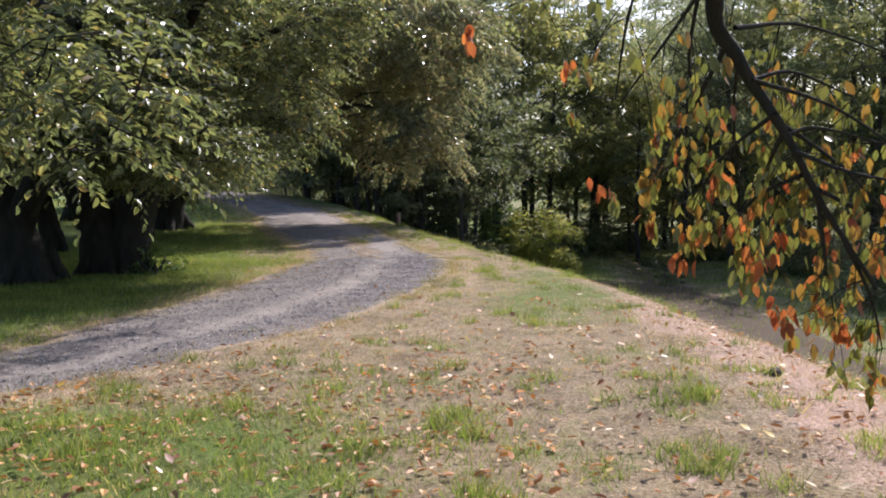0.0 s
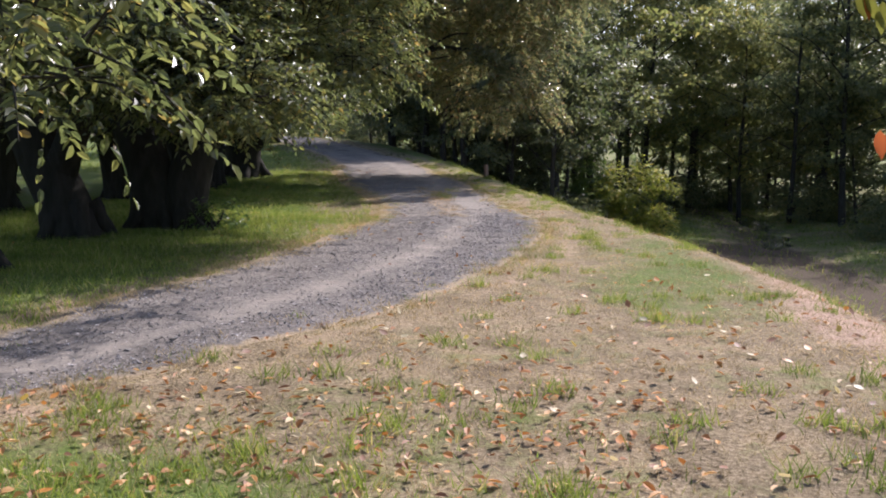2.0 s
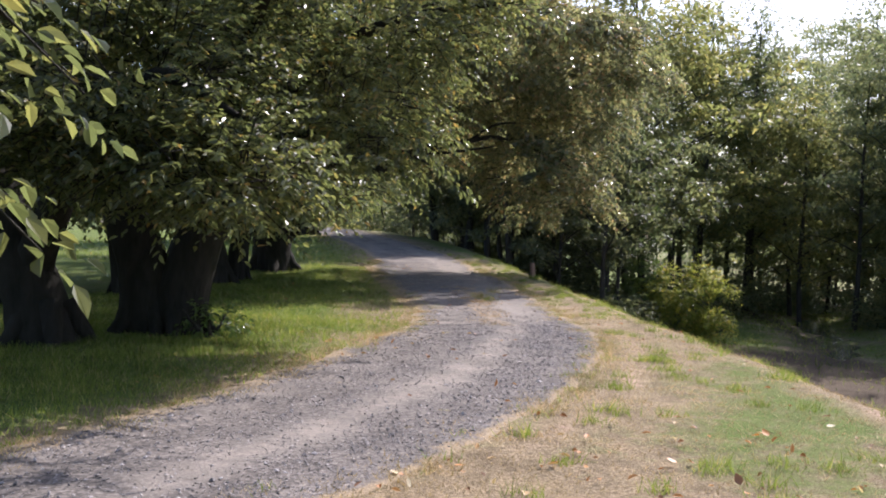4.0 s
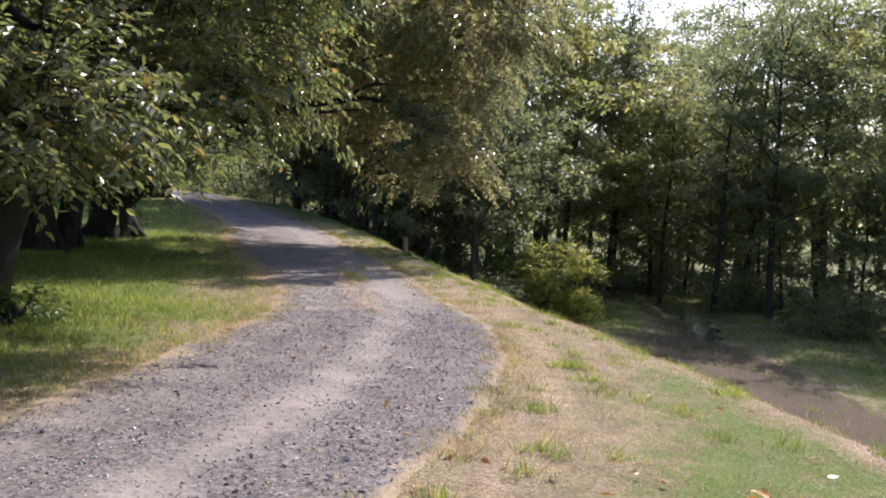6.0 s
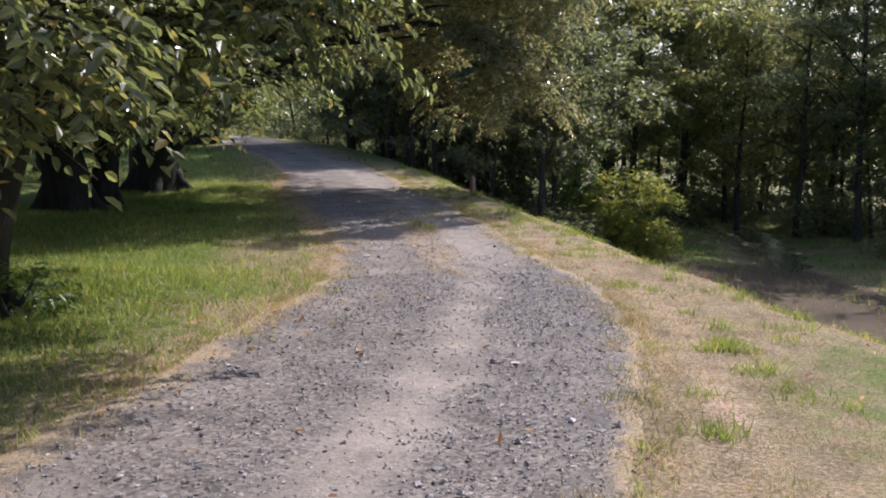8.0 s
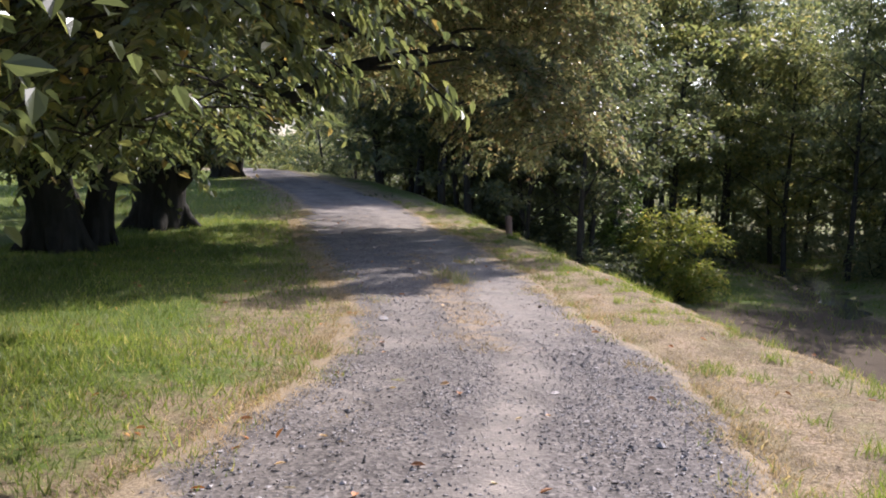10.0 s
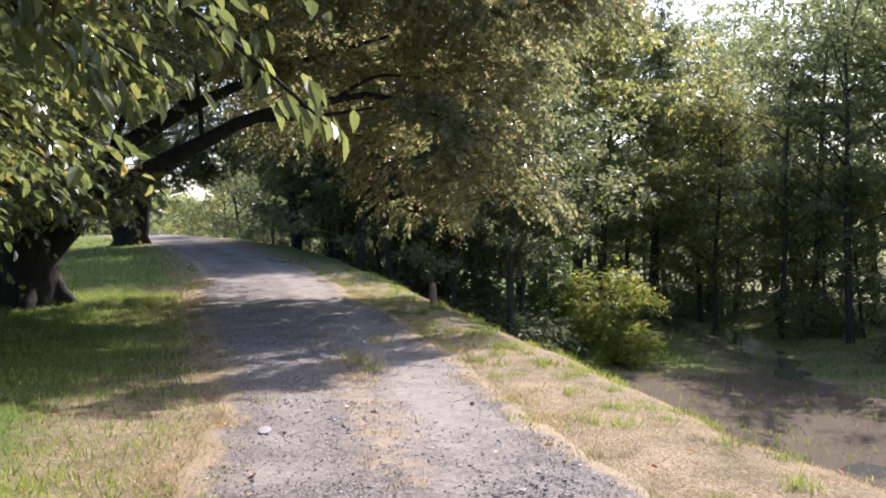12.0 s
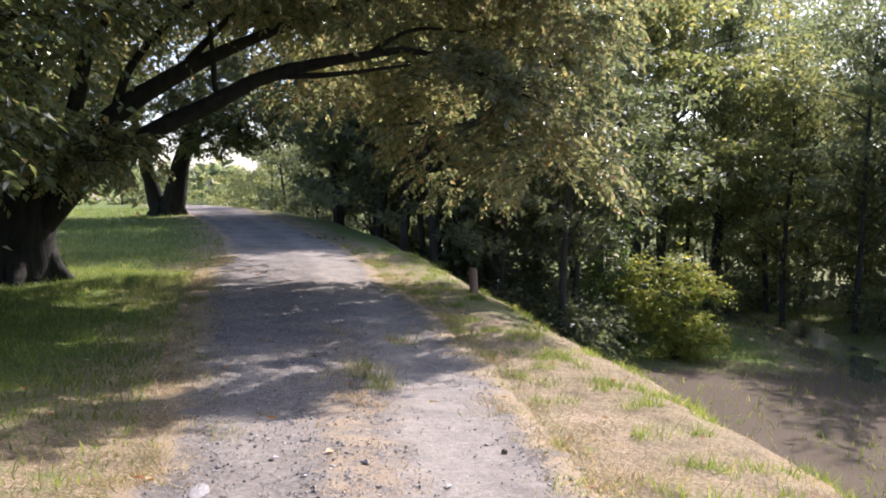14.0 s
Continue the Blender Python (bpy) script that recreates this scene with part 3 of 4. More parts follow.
old_tree(161, -9.0, 26.4, [[(0, 0, -0.2, 0.5), (0, 0, 0.6, 0.42), (-0.3, 0, 1.6, 0.36), (-0.8, 0.1, 3.2, 0.22), (-1.0, 0.2, 6.0, 0.1)], [(0.35, 0.9, -0.2, 0.3), (0.4, 0.9, 0.8, 0.25), (0.8, 0.8, 2.2, 0.2), (1.5, 0.4, 4.5, 0.1)]],
         rel(-9.0, 26.4, [(-7.3, 25.2, 4.0, 2.4, 2.3, 1.5), (-9.2, 27.0, 5.8, 3.0, 3.0, 2.3), (-9.5, 24.5, 3.0, 1.5, 1.5, 0.9), (-6.9, 23.4, 2.4, 1.7, 1.4, 0.6), (-8.6, 24.0, 2.1, 1.6, 1.0, 0.5), (-7.2, 25.0, 2.3, 1.4, 1.0, 0.5), (-6.9, 23.4, 2.2, 1.5, 1.2, 0.5), (-6.2, 26.5, 5.6, 2.6, 2.6, 2.0), (-4.6, 27.3, 6.0, 2.2, 2.0, 1.1), (-8.0, 22.6, 2.6, 1.6, 1.3, 0.8)]),
         6600, None, False, LEAF_GREEN, "old twin-stemmed tree shading the lawn", gap=-0.05, clump=1.0, reach=1.0, per=14, long=0.125, wide=0.064,
         limbs=[[(0.1, 0, 1.4, 0.22), (1.2, -0.8, 2.9, 0.14), (2.6, -1.6, 3.6, 0.06)]])
old_tree(181, -8.9, 30.9, [[(0, 0, -0.2, 0.62), (0, 0, 0.5, 0.56), (-0.05, 0, 1.3, 0.52), (-0.4, 0.1, 2.5, 0.36), (-0.7, 0.2, 5.0, 0.18), (-0.6, 0.3, 7.0, 0.07)]],
         rel(-8.9, 30.9, [(-1.3, 32.6, 3.7, 1.9, 1.9, 2.1), (-3.9, 33.4, 5.4, 2.5, 2.4, 2.3), (-6.6, 32.4, 6.6, 3.0, 3.0, 2.4), (-9.2, 31.0, 5.4, 2.8, 2.8, 2.2), (-8.6, 29.2, 2.9, 1.2, 1.0, 0.6), (-2.6, 31.2, 6.8, 2.7, 2.7, 1.9), (-0.2, 33.4, 5.6, 1.6, 1.9, 2.1), (-9.6, 28.6, 2.9, 1.6, 1.2, 0.9), (-4.4, 30.0, 5.3, 1.8, 1.8, 1.1), (-2.6, 29.6, 6.2, 1.9, 1.6, 1.0), (-0.2, 29.8, 6.0, 1.8, 1.8, 1.0), (-1.4, 29.0, 6.6, 2.2, 1.4, 0.9), (-0.3, 30.6, 2.6, 1.1, 0.9, 0.9), (-1.6, 30.8, 3.3, 1.2, 1.0, 0.8), (1.0, 31.4, 6.2, 1.4, 1.6, 1.1), (-7.3, 28.7, 2.2, 1.0, 0.7, 0.3), (-8.4, 28.5, 2.2, 1.0, 0.7, 0.35), (-8.0, 28.3, 1.95, 0.9, 0.6, 0.25), (-7.0, 29.4, 2.3, 0.9, 0.7, 0.25), (-9.4, 28.6, 2.0, 1.1, 0.8, 0.5), (-9.6, 28.0, 1.7, 0.9, 0.8, 0.5)]),
         30000, None, False, LEAF_BROWNISH, "large old tree with limbs arching over the lane", gap=0.33, clump=1.3, reach=0.6, droop=0.6, per=14, long=0.135, wide=0.068,
         floor=lambda p: np.where((p[:, 0] > 0.7) & (p[:, 0] < 4.6) & (p[:, 1] < 1.5) & ~((p[:, 0] < 2.6) & (p[:, 2] < 2.45)), 3.35 + 0.35 * np.clip(p[:, 0] - 1.0, 0, 3), 1.3),
         limbs=[[(0.2, 0, 0.8, 0.26), (1.2, 0, 1.85, 0.2), (2.15, 0.1, 2.5, 0.165), (3.2, 0.1, 3.0, 0.145), (4.1, 0.1, 3.45, 0.12), (5.6, 0.1, 3.77, 0.075), (6.7, 0.2, 3.85, 0.05), (8.6, 0.0, 3.0, 0.015)],
                [(0.1, 0, 1.3, 0.28), (1.45, 0.1, 2.7, 0.19), (2.4, 0.1, 3.35, 0.15), (3.35, 0.1, 3.83, 0.11), (4.9, 0.3, 4.5, 0.07), (6.6, 0.8, 5.1, 0.03)], [(3.2, 0.1, 3.1, 0.05), (3.15, 0.0, 3.9, 0.04), (3.1, -0.2, 4.9, 0.015)], [(1.5, 0.1, 2.75, 0.09), (1.8, 0, 3.5, 0.07), (2.6, -0.2, 4.3, 0.05), (3.6, -0.3, 5.0, 0.02)],
                [(4.2, 0.1, 3.42, 0.06), (5.2, -0.1, 3.45, 0.045), (6.4, -0.2, 3.6, 0.02)], [(2.5, 0.1, 3.4, 0.08), (3.6, 0.2, 4.6, 0.05), (5.0, 0.3, 5.8, 0.015)], [(5.6, 0.1, 3.75, 0.05), (6.4, 0.6, 4.3, 0.035), (7.6, 1.6, 4.4, 0.01)],
                [(-0.3, 0, 2.2, 0.25), (0.6, -0.4, 4.2, 0.16), (1.8, -0.3, 6.2, 0.07)],
                [(0.9, -0.2, 2.4, 0.14), (1.5, -0.6, 4.0, 0.1), (2.8, -0.6, 5.4, 0.04)]])
old_tree(201, -14.8, 54.2, [[(0.2, 0, -0.2, 0.55), (0.35, 0, 0.8, 0.45), (0.6, 0, 2.2, 0.35), (1.2, 0, 4.5, 0.18), (1.5, 0, 6.5, 0.08)], [(-0.25, 0, -0.2, 0.4), (-0.55, 0, 0.9, 0.32), (-1.0, 0, 2.4, 0.26), (-1.8, 0.2, 5.0, 0.1)]],
         rel(-14.8, 54.2, [(-15, 54, 7.0, 3.8, 3.6, 2.2), (-12, 52.5, 5.6, 2.4, 2.6, 1.4), (-18, 53, 6.2, 2.6, 2.6, 1.8), (-12.6, 53, 4.1, 1.9, 1.8, 0.8), (-16.4, 52.6, 3.9, 1.8, 1.6, 0.8), (-10.6, 52.4, 4.6, 1.6, 1.6, 1.0)]),
         5600, None, False, LEAF_GREEN, "old forked tree further up the lane", long=0.17, wide=0.08,
         limbs=[[(0.5, 0, 1.8, 0.2), (1.6, -0.5, 3.6, 0.14), (3.2, -1.2, 5.0, 0.06)], [(0.6, 0, 2.2, 0.16), (1.8, -0.3, 3.3, 0.1), (3.4, -0.4, 3.9, 0.05), (5.0, -0.6, 4.2, 0.02)], [(-0.9, 0, 2.2, 0.14), (-0.2, -0.3, 3.6, 0.09), (0.4, -0.5, 5.0, 0.04)], [(-1.0, 0.1, 2.5, 0.13), (-2.2, -0.3, 3.7, 0.08), (-3.4, -0.6, 4.5, 0.03)]])
old_tree(221, -17.6, 48.5, [[(0.3, 0, -0.2, 0.36), (0.4, 0, 0.9, 0.3), (0.8, 0, 2.4, 0.25), (1.5, 0, 4.5, 0.1)], [(-0.3, 0, -0.2, 0.3), (-0.5, 0, 0.9, 0.25), (-0.9, 0, 2.4, 0.2), (-1.6, 0.2, 4.4, 0.1)]],
         rel(-17.6, 48.5, [(-17.5, 48.5, 5.6, 3.4, 3.2, 2.0), (-20, 47, 4.8, 2.2, 2.2, 1.4)]),
         2600, None, False, LEAF_GREEN, "forked tree on the lawn with leaning stems", long=0.17, wide=0.08)

for k, (x, y, big) in enumerate([(-10.4, 19.6, 1.0), (-11.8, 14.4, 1.1), (-13.2, 24.5, 1.1), (-9.4, 22.9, 0.7), (-16.5, 19.0, 1.2), (-12.4, 33.6, 1.0), (-14.6, 37.5, 0.9), (-18.0, 29.0, 1.1)]):
    old_tree(240 + 20 * k, x, y, [[(0, 0, -0.2, 0.42 * big), (0.1 * (-1) ** k, 0, 0.7, 0.34 * big), (0.4 * (-1) ** k, 0.1, 2.0, 0.28 * big), (0.8 * (-1) ** k, 0.2, 4.6, 0.1)]],
             [(0, 0, 4.4, 2.6, 2.6, 1.9), (-1.3, -1.0, 2.6, 1.7, 1.5, 0.9), (1.2, -0.8, 2.5, 1.5, 1.4, 0.8), (0.2, 1.2, 2.5, 1.8, 1.5, 0.9)],
             1150, None, False, LEAF_GREEN, "old dark tree in the second row on the lawn", gap=-0.2, clump=1.2, reach=0.9, per=11, long=0.17, wide=0.09)


# ---- woodland ----
def wood_tree(seed, tall, wide_, mat, label, count=10300, leaf=0.255, low=0.25, group="woodland trees"):
    """A woodland tree at the origin: trunk, limbs, and a crown of leaves in layered pads."""
    rs = np.random.RandomState(seed)
    tree = root("tree", 0, 0, 0, label, "tree", group)
    lean = rs.uniform(-1.1, 1.1, 2)
    line = bend([(0, 0, -0.6), (lean[0] * 0.2, lean[1] * 0.5, tall * 0.25), (lean[0] * 1.1, lean[1] * 0.8, tall * 0.6), (lean[0] * 1.3, lean[1] * 1.5, tall * 0.93)], 12)
    r0 = 0.01 * tall + 0.03
    v, f = tube(line, np.linspace(1, 0.1, 12) ** 0.9 * r0, 8, 0.08, seed)
    piece("trunk", mesh_from("trunk", v, f, BARK_WOOD, True), tree)
    pads = []
    for k in range(13):
        h = tall * (low + (0.95 - low) * (k + rs.uniform(0, 0.9)) / 13)
        a = k * 2.4 + rs.uniform(-0.6, 0.6)
        spread = wide_ * (1.0 - 0.5 * max(0, (h / tall - 0.6) / 0.4)) * rs.uniform(0.65, 1.15)
        foot = np.array([np.interp(h * 0.85, line[:, 2], line[:, 0]), np.interp(h * 0.85, line[:, 2], line[:, 1]), h * 0.85])
        tip = foot + [math.cos(a) * spread, math.sin(a) * spread, tall * rs.uniform(0.05, 0.2)]
        v, f = tube(bend([foot, (foot + tip) / 2 + [0, 0, 0.4], tip], 6), np.linspace(0.27, 0.04, 6) * r0, 5, 0.05, seed + k)
        piece("limb", mesh_from("limb", v, f, BARK_WOOD, True), tree)
        for s in (0.25, 0.5, 0.7, 0.85, 1.0, 1.15):
            c = foot + (tip - foot) * s + rs.normal(size=3) * [0.75, 0.75, 0.45]
            g = wide_ * rs.uniform(0.14, 0.27)
            pads.append((*c, g, g, g * rs.uniform(0.3, 0.55)))
    pads.append((lean[0] * 1.3, lean[1] * 1.5, tall * 0.93, wide_ * 0.4, wide_ * 0.4, wide_ * 0.35))
    pads.append((lean[0] * 1.2, lean[1] * 1.2, tall * 0.8, wide_ * 0.5, wide_ * 0.5, wide_ * 0.25))
    p, out = in_blobs(rs, pads, count, 0.8)
    ok = clumpy(p, 0.9, -0.5, seed + 9)
    p, out = p[ok], out[ok]
    n = len(p)
    way = unit(out * [1, 1, 0.2] + rs.normal(size=(n, 3)) * 0.6 + [0, 0, -0.25])
    up = unit(np.array([0, 0, 1.0]) + rs.normal(size=(n, 3)) * 0.6)
    s = rs.uniform(0.5, 1.25, n)
    v, f = leaves(p, way, up, leaf * s, leaf * 0.62 * s, None)
    tagged(piece("crown", mesh_from("crown", v, f, mat), tree), kind="stuff")
    return tree


def shrub(seed, x, y, blobs, count, mat, label, leaf=0.12, name="bush", category="bush"):
    """A leafy bush with a few stems: blobs are relative to its foot."""
    rs = np.random.RandomState(seed)
    z = on_ground(x, y)
    bush = root(name, x, y, z, label, category)
    for k in range(5):
        b = blobs[k % len(blobs)]
        tip = np.array(b[:3]) + rs.normal(size=3) * 0.2
        v, f = tube(bend([(0.1 * k - 0.2, 0, -0.15), tip * [0.5, 0.5, 0.4], tip], 7), np.linspace(0.04, 0.01, 7), 5, 0.05, k)
        piece("stem", mesh_from("stem", v, f, BARK_WOOD, True), bush)
    v, f, p, way, shoot = sprays(seed, blobs, count, 8, leaf, leaf * 0.55, False, 0.3, leaf * 4.5, -0.4, 0.9)
    tagged(piece("foliage", mesh_from("foliage", v, f, mat), bush), kind="stuff")
    return bush


def stand(tree, x, y, turn, size=1.0):
    t = copy_thing(tree, pose(x, y, on_ground(x, y), 0, 0, turn))
    t.scale = (size, size, size)
    return t


kinds = [wood_tree(300, 19, 4.6, LEAF_WOOD, "tall woodland tree with layered green foliage"),
         wood_tree(301, 17, 4.2, LEAF_YELLOW, "woodland tree with yellowing foliage"),
         wood_tree(302, 20, 4.3, LEAF_WOOD, "slender tall woodland tree with thin trunk"),
         wood_tree(303, 14, 4.4, LEAF_YELLOW, "broad woodland tree with yellow-green leaves", low=0.15),
         wood_tree(304, 8, 3.4, LEAF_WOOD, "young understorey tree in the shade", 7500, 0.26, 0.06),
         wood_tree(305, 14, 4.2, LEAF_SHADED, "thicket tree beside the lane, leaves darkened for shade", 10500, 0.25, 0.2),
         wood_tree(306, 15, 3.6, LEAF_SHADED, "thin-stemmed tree on the slope, leaves darkened for shade", 8500, 0.24, 0.3),
         wood_tree(307, 8, 3.2, LEAF_SHADED, "young tree in the thicket, leaves darkened for shade", 7000, 0.24, 0.12)]
for k, (x, y) in enumerate([(11.5, 71), (31, 78), (25, 66), (17.5, 84), (22, 75), (-2.6, 52), (1.2, 47.5), (-5.6, 54.5)]):
    kinds[k].location = (x, y, on_ground(x, y))
WOOD = [  # kind, x, y, turn, size: the near edge, the valley side, the far rows
    (0, 15.2, 60, 33, 0.8), (3, 13.2, 64, 300, 1.0), (0, 10.8, 69, 140, 1.08), (2, 6.2, 67, 210, 1.0), (0, 15.5, 74, 140, 0.85), (3, 13.5, 68, 200, 1.0), (0, 17.5, 81, 10, 1.05), (0, 17.2, 56.5, 200, 0.95), (0, 17.5, 62, 66, 1.0), (3, -18, 86, 300, 0.8),
    (1, 3.4, 57.5, 40, 1.25), (1, 5.2, 61, 280, 1.1), (1, 7.4, 66, 190, 1.15), (0, 13.0, 80, 100, 0.95), (2, 9.5, 84, 20, 1.05), (0, 20.5, 72, 250, 1.15), (1, 21.5, 61, 80, 1.1), (0, 10.5, 76, 45, 0.95),
    (0, 25, 57, 300, 1.15), (3, 22.5, 50, 60, 1.2), (3, 17.5, 75, 10, 0.95), (2, 24, 66, 99, 1.1), 
    (3, 20, 94, 0, 1.2), (0, 28, 92, 70, 1.3), (2, 36, 84, 120, 1.3), (3, 13, 97, 260, 1.1), (2, 5, 94, 200, 0.95), (0, -2, 84, 310, 0.95), (3, 24, 82, 140, 1.2), (3, 34, 74, 240, 1.4),
    (4, 18.5, 58, 20, 1.0), (4, 21, 54, 130, 1.0), (4, 17, 66, 220, 1.1), (4, 24, 44, 310, 1.1), (4, 13, 74, 50, 1.2), (4, 9, 74, 80, 1.1), (4, 19, 79, 180, 1.3), (4, 14.5, 88, 5, 1.3), (4, 20, 66, 111, 1.2),
    (5, 1.0, 58, 90, 1.15), (5, -5.4, 58, 200, 1.05), (5, -3, 66, 120, 1.1), (6, -3.5, 48.5, 77, 0.75), (6, -4.6, 51.8, 177, 0.85), (5, -7.2, 60, 277, 0.85), (6, -6.4, 56.5, 7, 0.9), (6, 1.0, 44.5, 150, 0.75), (6, -0.8, 48, 60, 0.78), (3, 3.0, 66, 270, 1.25), (2, 6.5, 73, 33, 1.0), (6, -2.8, 56, 240, 0.9), (6, 0.6, 52, 20, 0.9), (6, 1.6, 50.0, 190, 0.75),
    (5, -3.0, 45.2, 30, 0.9), (5, -4.2, 47.4, 160, 1.0), (5, -5.6, 50.4, 250, 1.05), (5, -3.4, 49.2, 290, 1.0), (5, -7.6, 54.0, 120, 0.95), (7, -4.0, 45.2, 200, 0.9), (7, -1.0, 45.0, 100, 0.9), (5, -7.6, 55.5, 70, 0.85),
    # right side: backdrop trees, and mostly unseen ones added to shade the valley floor
    (0, 29, 48, 200, 1.2), (2, 25, 39, 90, 1.05), (1, 27, 43, 10, 1.1), (0, 26, 57, 50, 1.15), (4, 24, 51, 10, 1.2), (2, 30, 66, 10, 1.15), (0, 35, 60, 140, 1.2), (3, 33, 54, 20, 1.2), (0, 31, 40, 90, 1.1),
    (2, 20.5, 88, 40, 1.2), (0, 24.5, 90, 200, 1.2), (2, 29, 80, 60, 1.2), (2, 23, 98, 300, 1.3),
    (7, -3.5, 62, 20, 1.0), (7, -8.0, 66, 140, 0.9), (5, -9.5, 74, 40, 0.85), (5, -8, 92, 80, 1.1), (3, -16, 96, 220, 0.8), (7, 0.5, 70, 15, 1.2), (7, -4.5, 75, 60, 1.2), (7, -12, 82, 200, 1.0), (5, -10.8, 67, 130, 0.8), (5, -14.5, 76, 20, 0.8), (7, -12.5, 72, 260, 0.9), (7, -1.6, 50, 80, 0.8), (7, 0.2, 55, 310, 1.0), (7, -7.0, 60, 33, 0.8),
    (3, -27, 108, 10, 0.6), (3, -36, 112, 100, 0.65), (4, -31, 100, 50, 0.8), (4, -42, 98, 150, 0.9), (3, -48, 88, 250, 0.75), (4, -22, 104, 300, 0.9), (3, -20, 112, 60, 0.7), (4, -37, 104, 10, 1.0), (3, -44, 106, 200, 0.8), (4, -26, 96, 110, 0.6), (3, -55, 70, 30, 0.8), (4, -50, 78, 40, 1.1)]
for k, x, y, turn, size in WOOD:
    stand(kinds[k], x, y, turn, size)

# the woods far off, all round
rs = np.random.RandomState(90)
n = 34000
a = rs.uniform(-2.0, 2.0, n)
r = rs.uniform(125, 165, n)
top = 7.5 + 3.0 * np.sin(a * 23) + 2.0 * np.sin(a * 57 + 1) + 4.0 * soft(a, 0.0, 0.25)
p = np.stack([np.sin(a) * r, 20 + np.cos(a) * r, -3.0 * (a > 0.1) + top * rs.uniform(0, 1, n) ** 0.7], -1)
v, f = leaves(p, rs.normal(size=(n, 3)) + [0, 0, -0.4], rs.normal(size=(n, 3)) * 0.6 + [0, 0, 1.0], rs.uniform(1.1, 2.2, n), rs.uniform(0.8, 1.4, n), False)
tagged(piece("far_woods", mesh_from("far_woods", v, f, LEAF_WOOD)), "distant green woods closing the view", "woods", kind="stuff")

rs = np.random.RandomState(88)
shrub(401, 5.0, 50.4, [(rs.uniform(-1.4, 1.5), rs.uniform(-0.9, 0.7), h, rs.uniform(0.45, 0.8), rs.uniform(0.4, 0.7), rs.uniform(0.3, 0.5)) for h in (0.4, 0.5, 0.8, 1.1, 1.2, 1.5, 1.8, 1.9, 2.2, 2.4, 2.6, 2.9, 3.1, 3.3)], 1900, LEAF_BUSH, "yellow-green bush below the bank", 0.16)
shrub(402, 2.9, 50.8, [(0, 0, h, 0.75 - 0.03 * h, 0.75 - 0.03 * h, 0.9) for h in (0.8, 2.0, 3.4, 4.8, 6.2, 7.6)], 1500, LEAF_IVY, "tree stump column overgrown with green ivy", 0.15, "ivy_column", "ivy")
for k, (x, y, w) in enumerate([(17.5, 50, 1.6), (16.5, 60, 1.7), (20, 44, 1.8), (12.8, 70, 1.9), (18, 38, 1.6), (8.5, 70, 1.7), (22, 65, 2.2), (1.8, 52, 1.4), (-1.2, 48.5, 1.2), (-3.6, 56, 1.3), (16, 76, 2.2), (24, 60, 2.2)]):
    shrub(410 + k, x, y, [(0, 0, w * 0.6, w, w, w * 0.7), (w * 0.7, 0.3, w * 0.4, w * 0.7, w * 0.7, w * 0.5)], 600, LEAF_WOOD, "low woodland shrub in the shade", 0.2)

# Added bushes: their dark foliage stands in for shade in the gaps between trunks.
for k, (x, y, w) in enumerate([(0.6, 44.0, 1.1), (-0.6, 46.2, 1.3), (1.4, 47.4, 1.4), (-2.4, 49.4, 1.3), (0.4, 50.2, 1.5), (3.2, 53.6, 1.5), (-4.0, 53.0, 1.3), (-1.0, 54.0, 1.6), (5.8, 56.4, 1.5), (-5.8, 57.5, 1.3), (2.0, 57.5, 1.8), (-2.6, 60.0, 1.8), (5.0, 63.0, 1.9), (1.0, 65.0, 2.0), (-7.0, 63.5, 1.5), (9.0, 64.0, 1.7)]):
    shrub(430 + k, x, y, [(0, 0, w * 0.6, w, w, w * 0.7), (w * 0.6, 0.3, w * 0.9, w * 0.7, w * 0.7, w * 0.5)], 420, LEAF_SHADED, "bush added to darken the gaps beneath the woodland trees", 0.2)

# ---- stream ----
m, nt, b = material("stream water", 0.15, 0.5)
b.inputs["Base Color"].default_value = (0.07, 0.07, 0.06, 1)
relief(nt, b, grain(nt, 6.0, 2.0), 0.25, 0.02)
wy = np.arange(20, 92, 1.0)
wx = STREAM(wy)
half = 2.2 + 0.3 * np.sin(wy * 0.9)
wv = np.stack([np.stack([wx - half, wy, 0 * wy + FLOOR - 0.29], -1), np.stack([wx + half, wy, 0 * wy + FLOOR - 0.29], -1)], 1).reshape(-1, 3)
k = np.arange(len(wy) - 1) * 2
tagged(piece("water", mesh_from("water", wv, np.stack([k, k + 1, k + 3, k + 2], -1), m)), "narrow dark stream on the valley floor", "stream", kind="structure")

# ---- the branch with autumn leaves ----
AUTUMN = [leafy("orange leaf", [(0.0, (0.27, 0.075, 0.025)), (1.0, (0.3, 0.11, 0.035))], 0.4, 0.5, 0.4), leafy("golden leaf", [(0.0, (0.17, 0.095, 0.02)), (1.0, (0.21, 0.135, 0.03))], 0.4, 0.5, 0.4),
          leafy("olive leaf", [(0.0, (0.07, 0.088, 0.022)), (1.0, (0.125, 0.13, 0.032))], 0.35, 0.5, 0.5), leafy("rust leaf", [(0.0, (0.2, 0.05, 0.02)), (1.0, (0.18, 0.08, 0.03))], 0.45, 0.45, 0.3)]


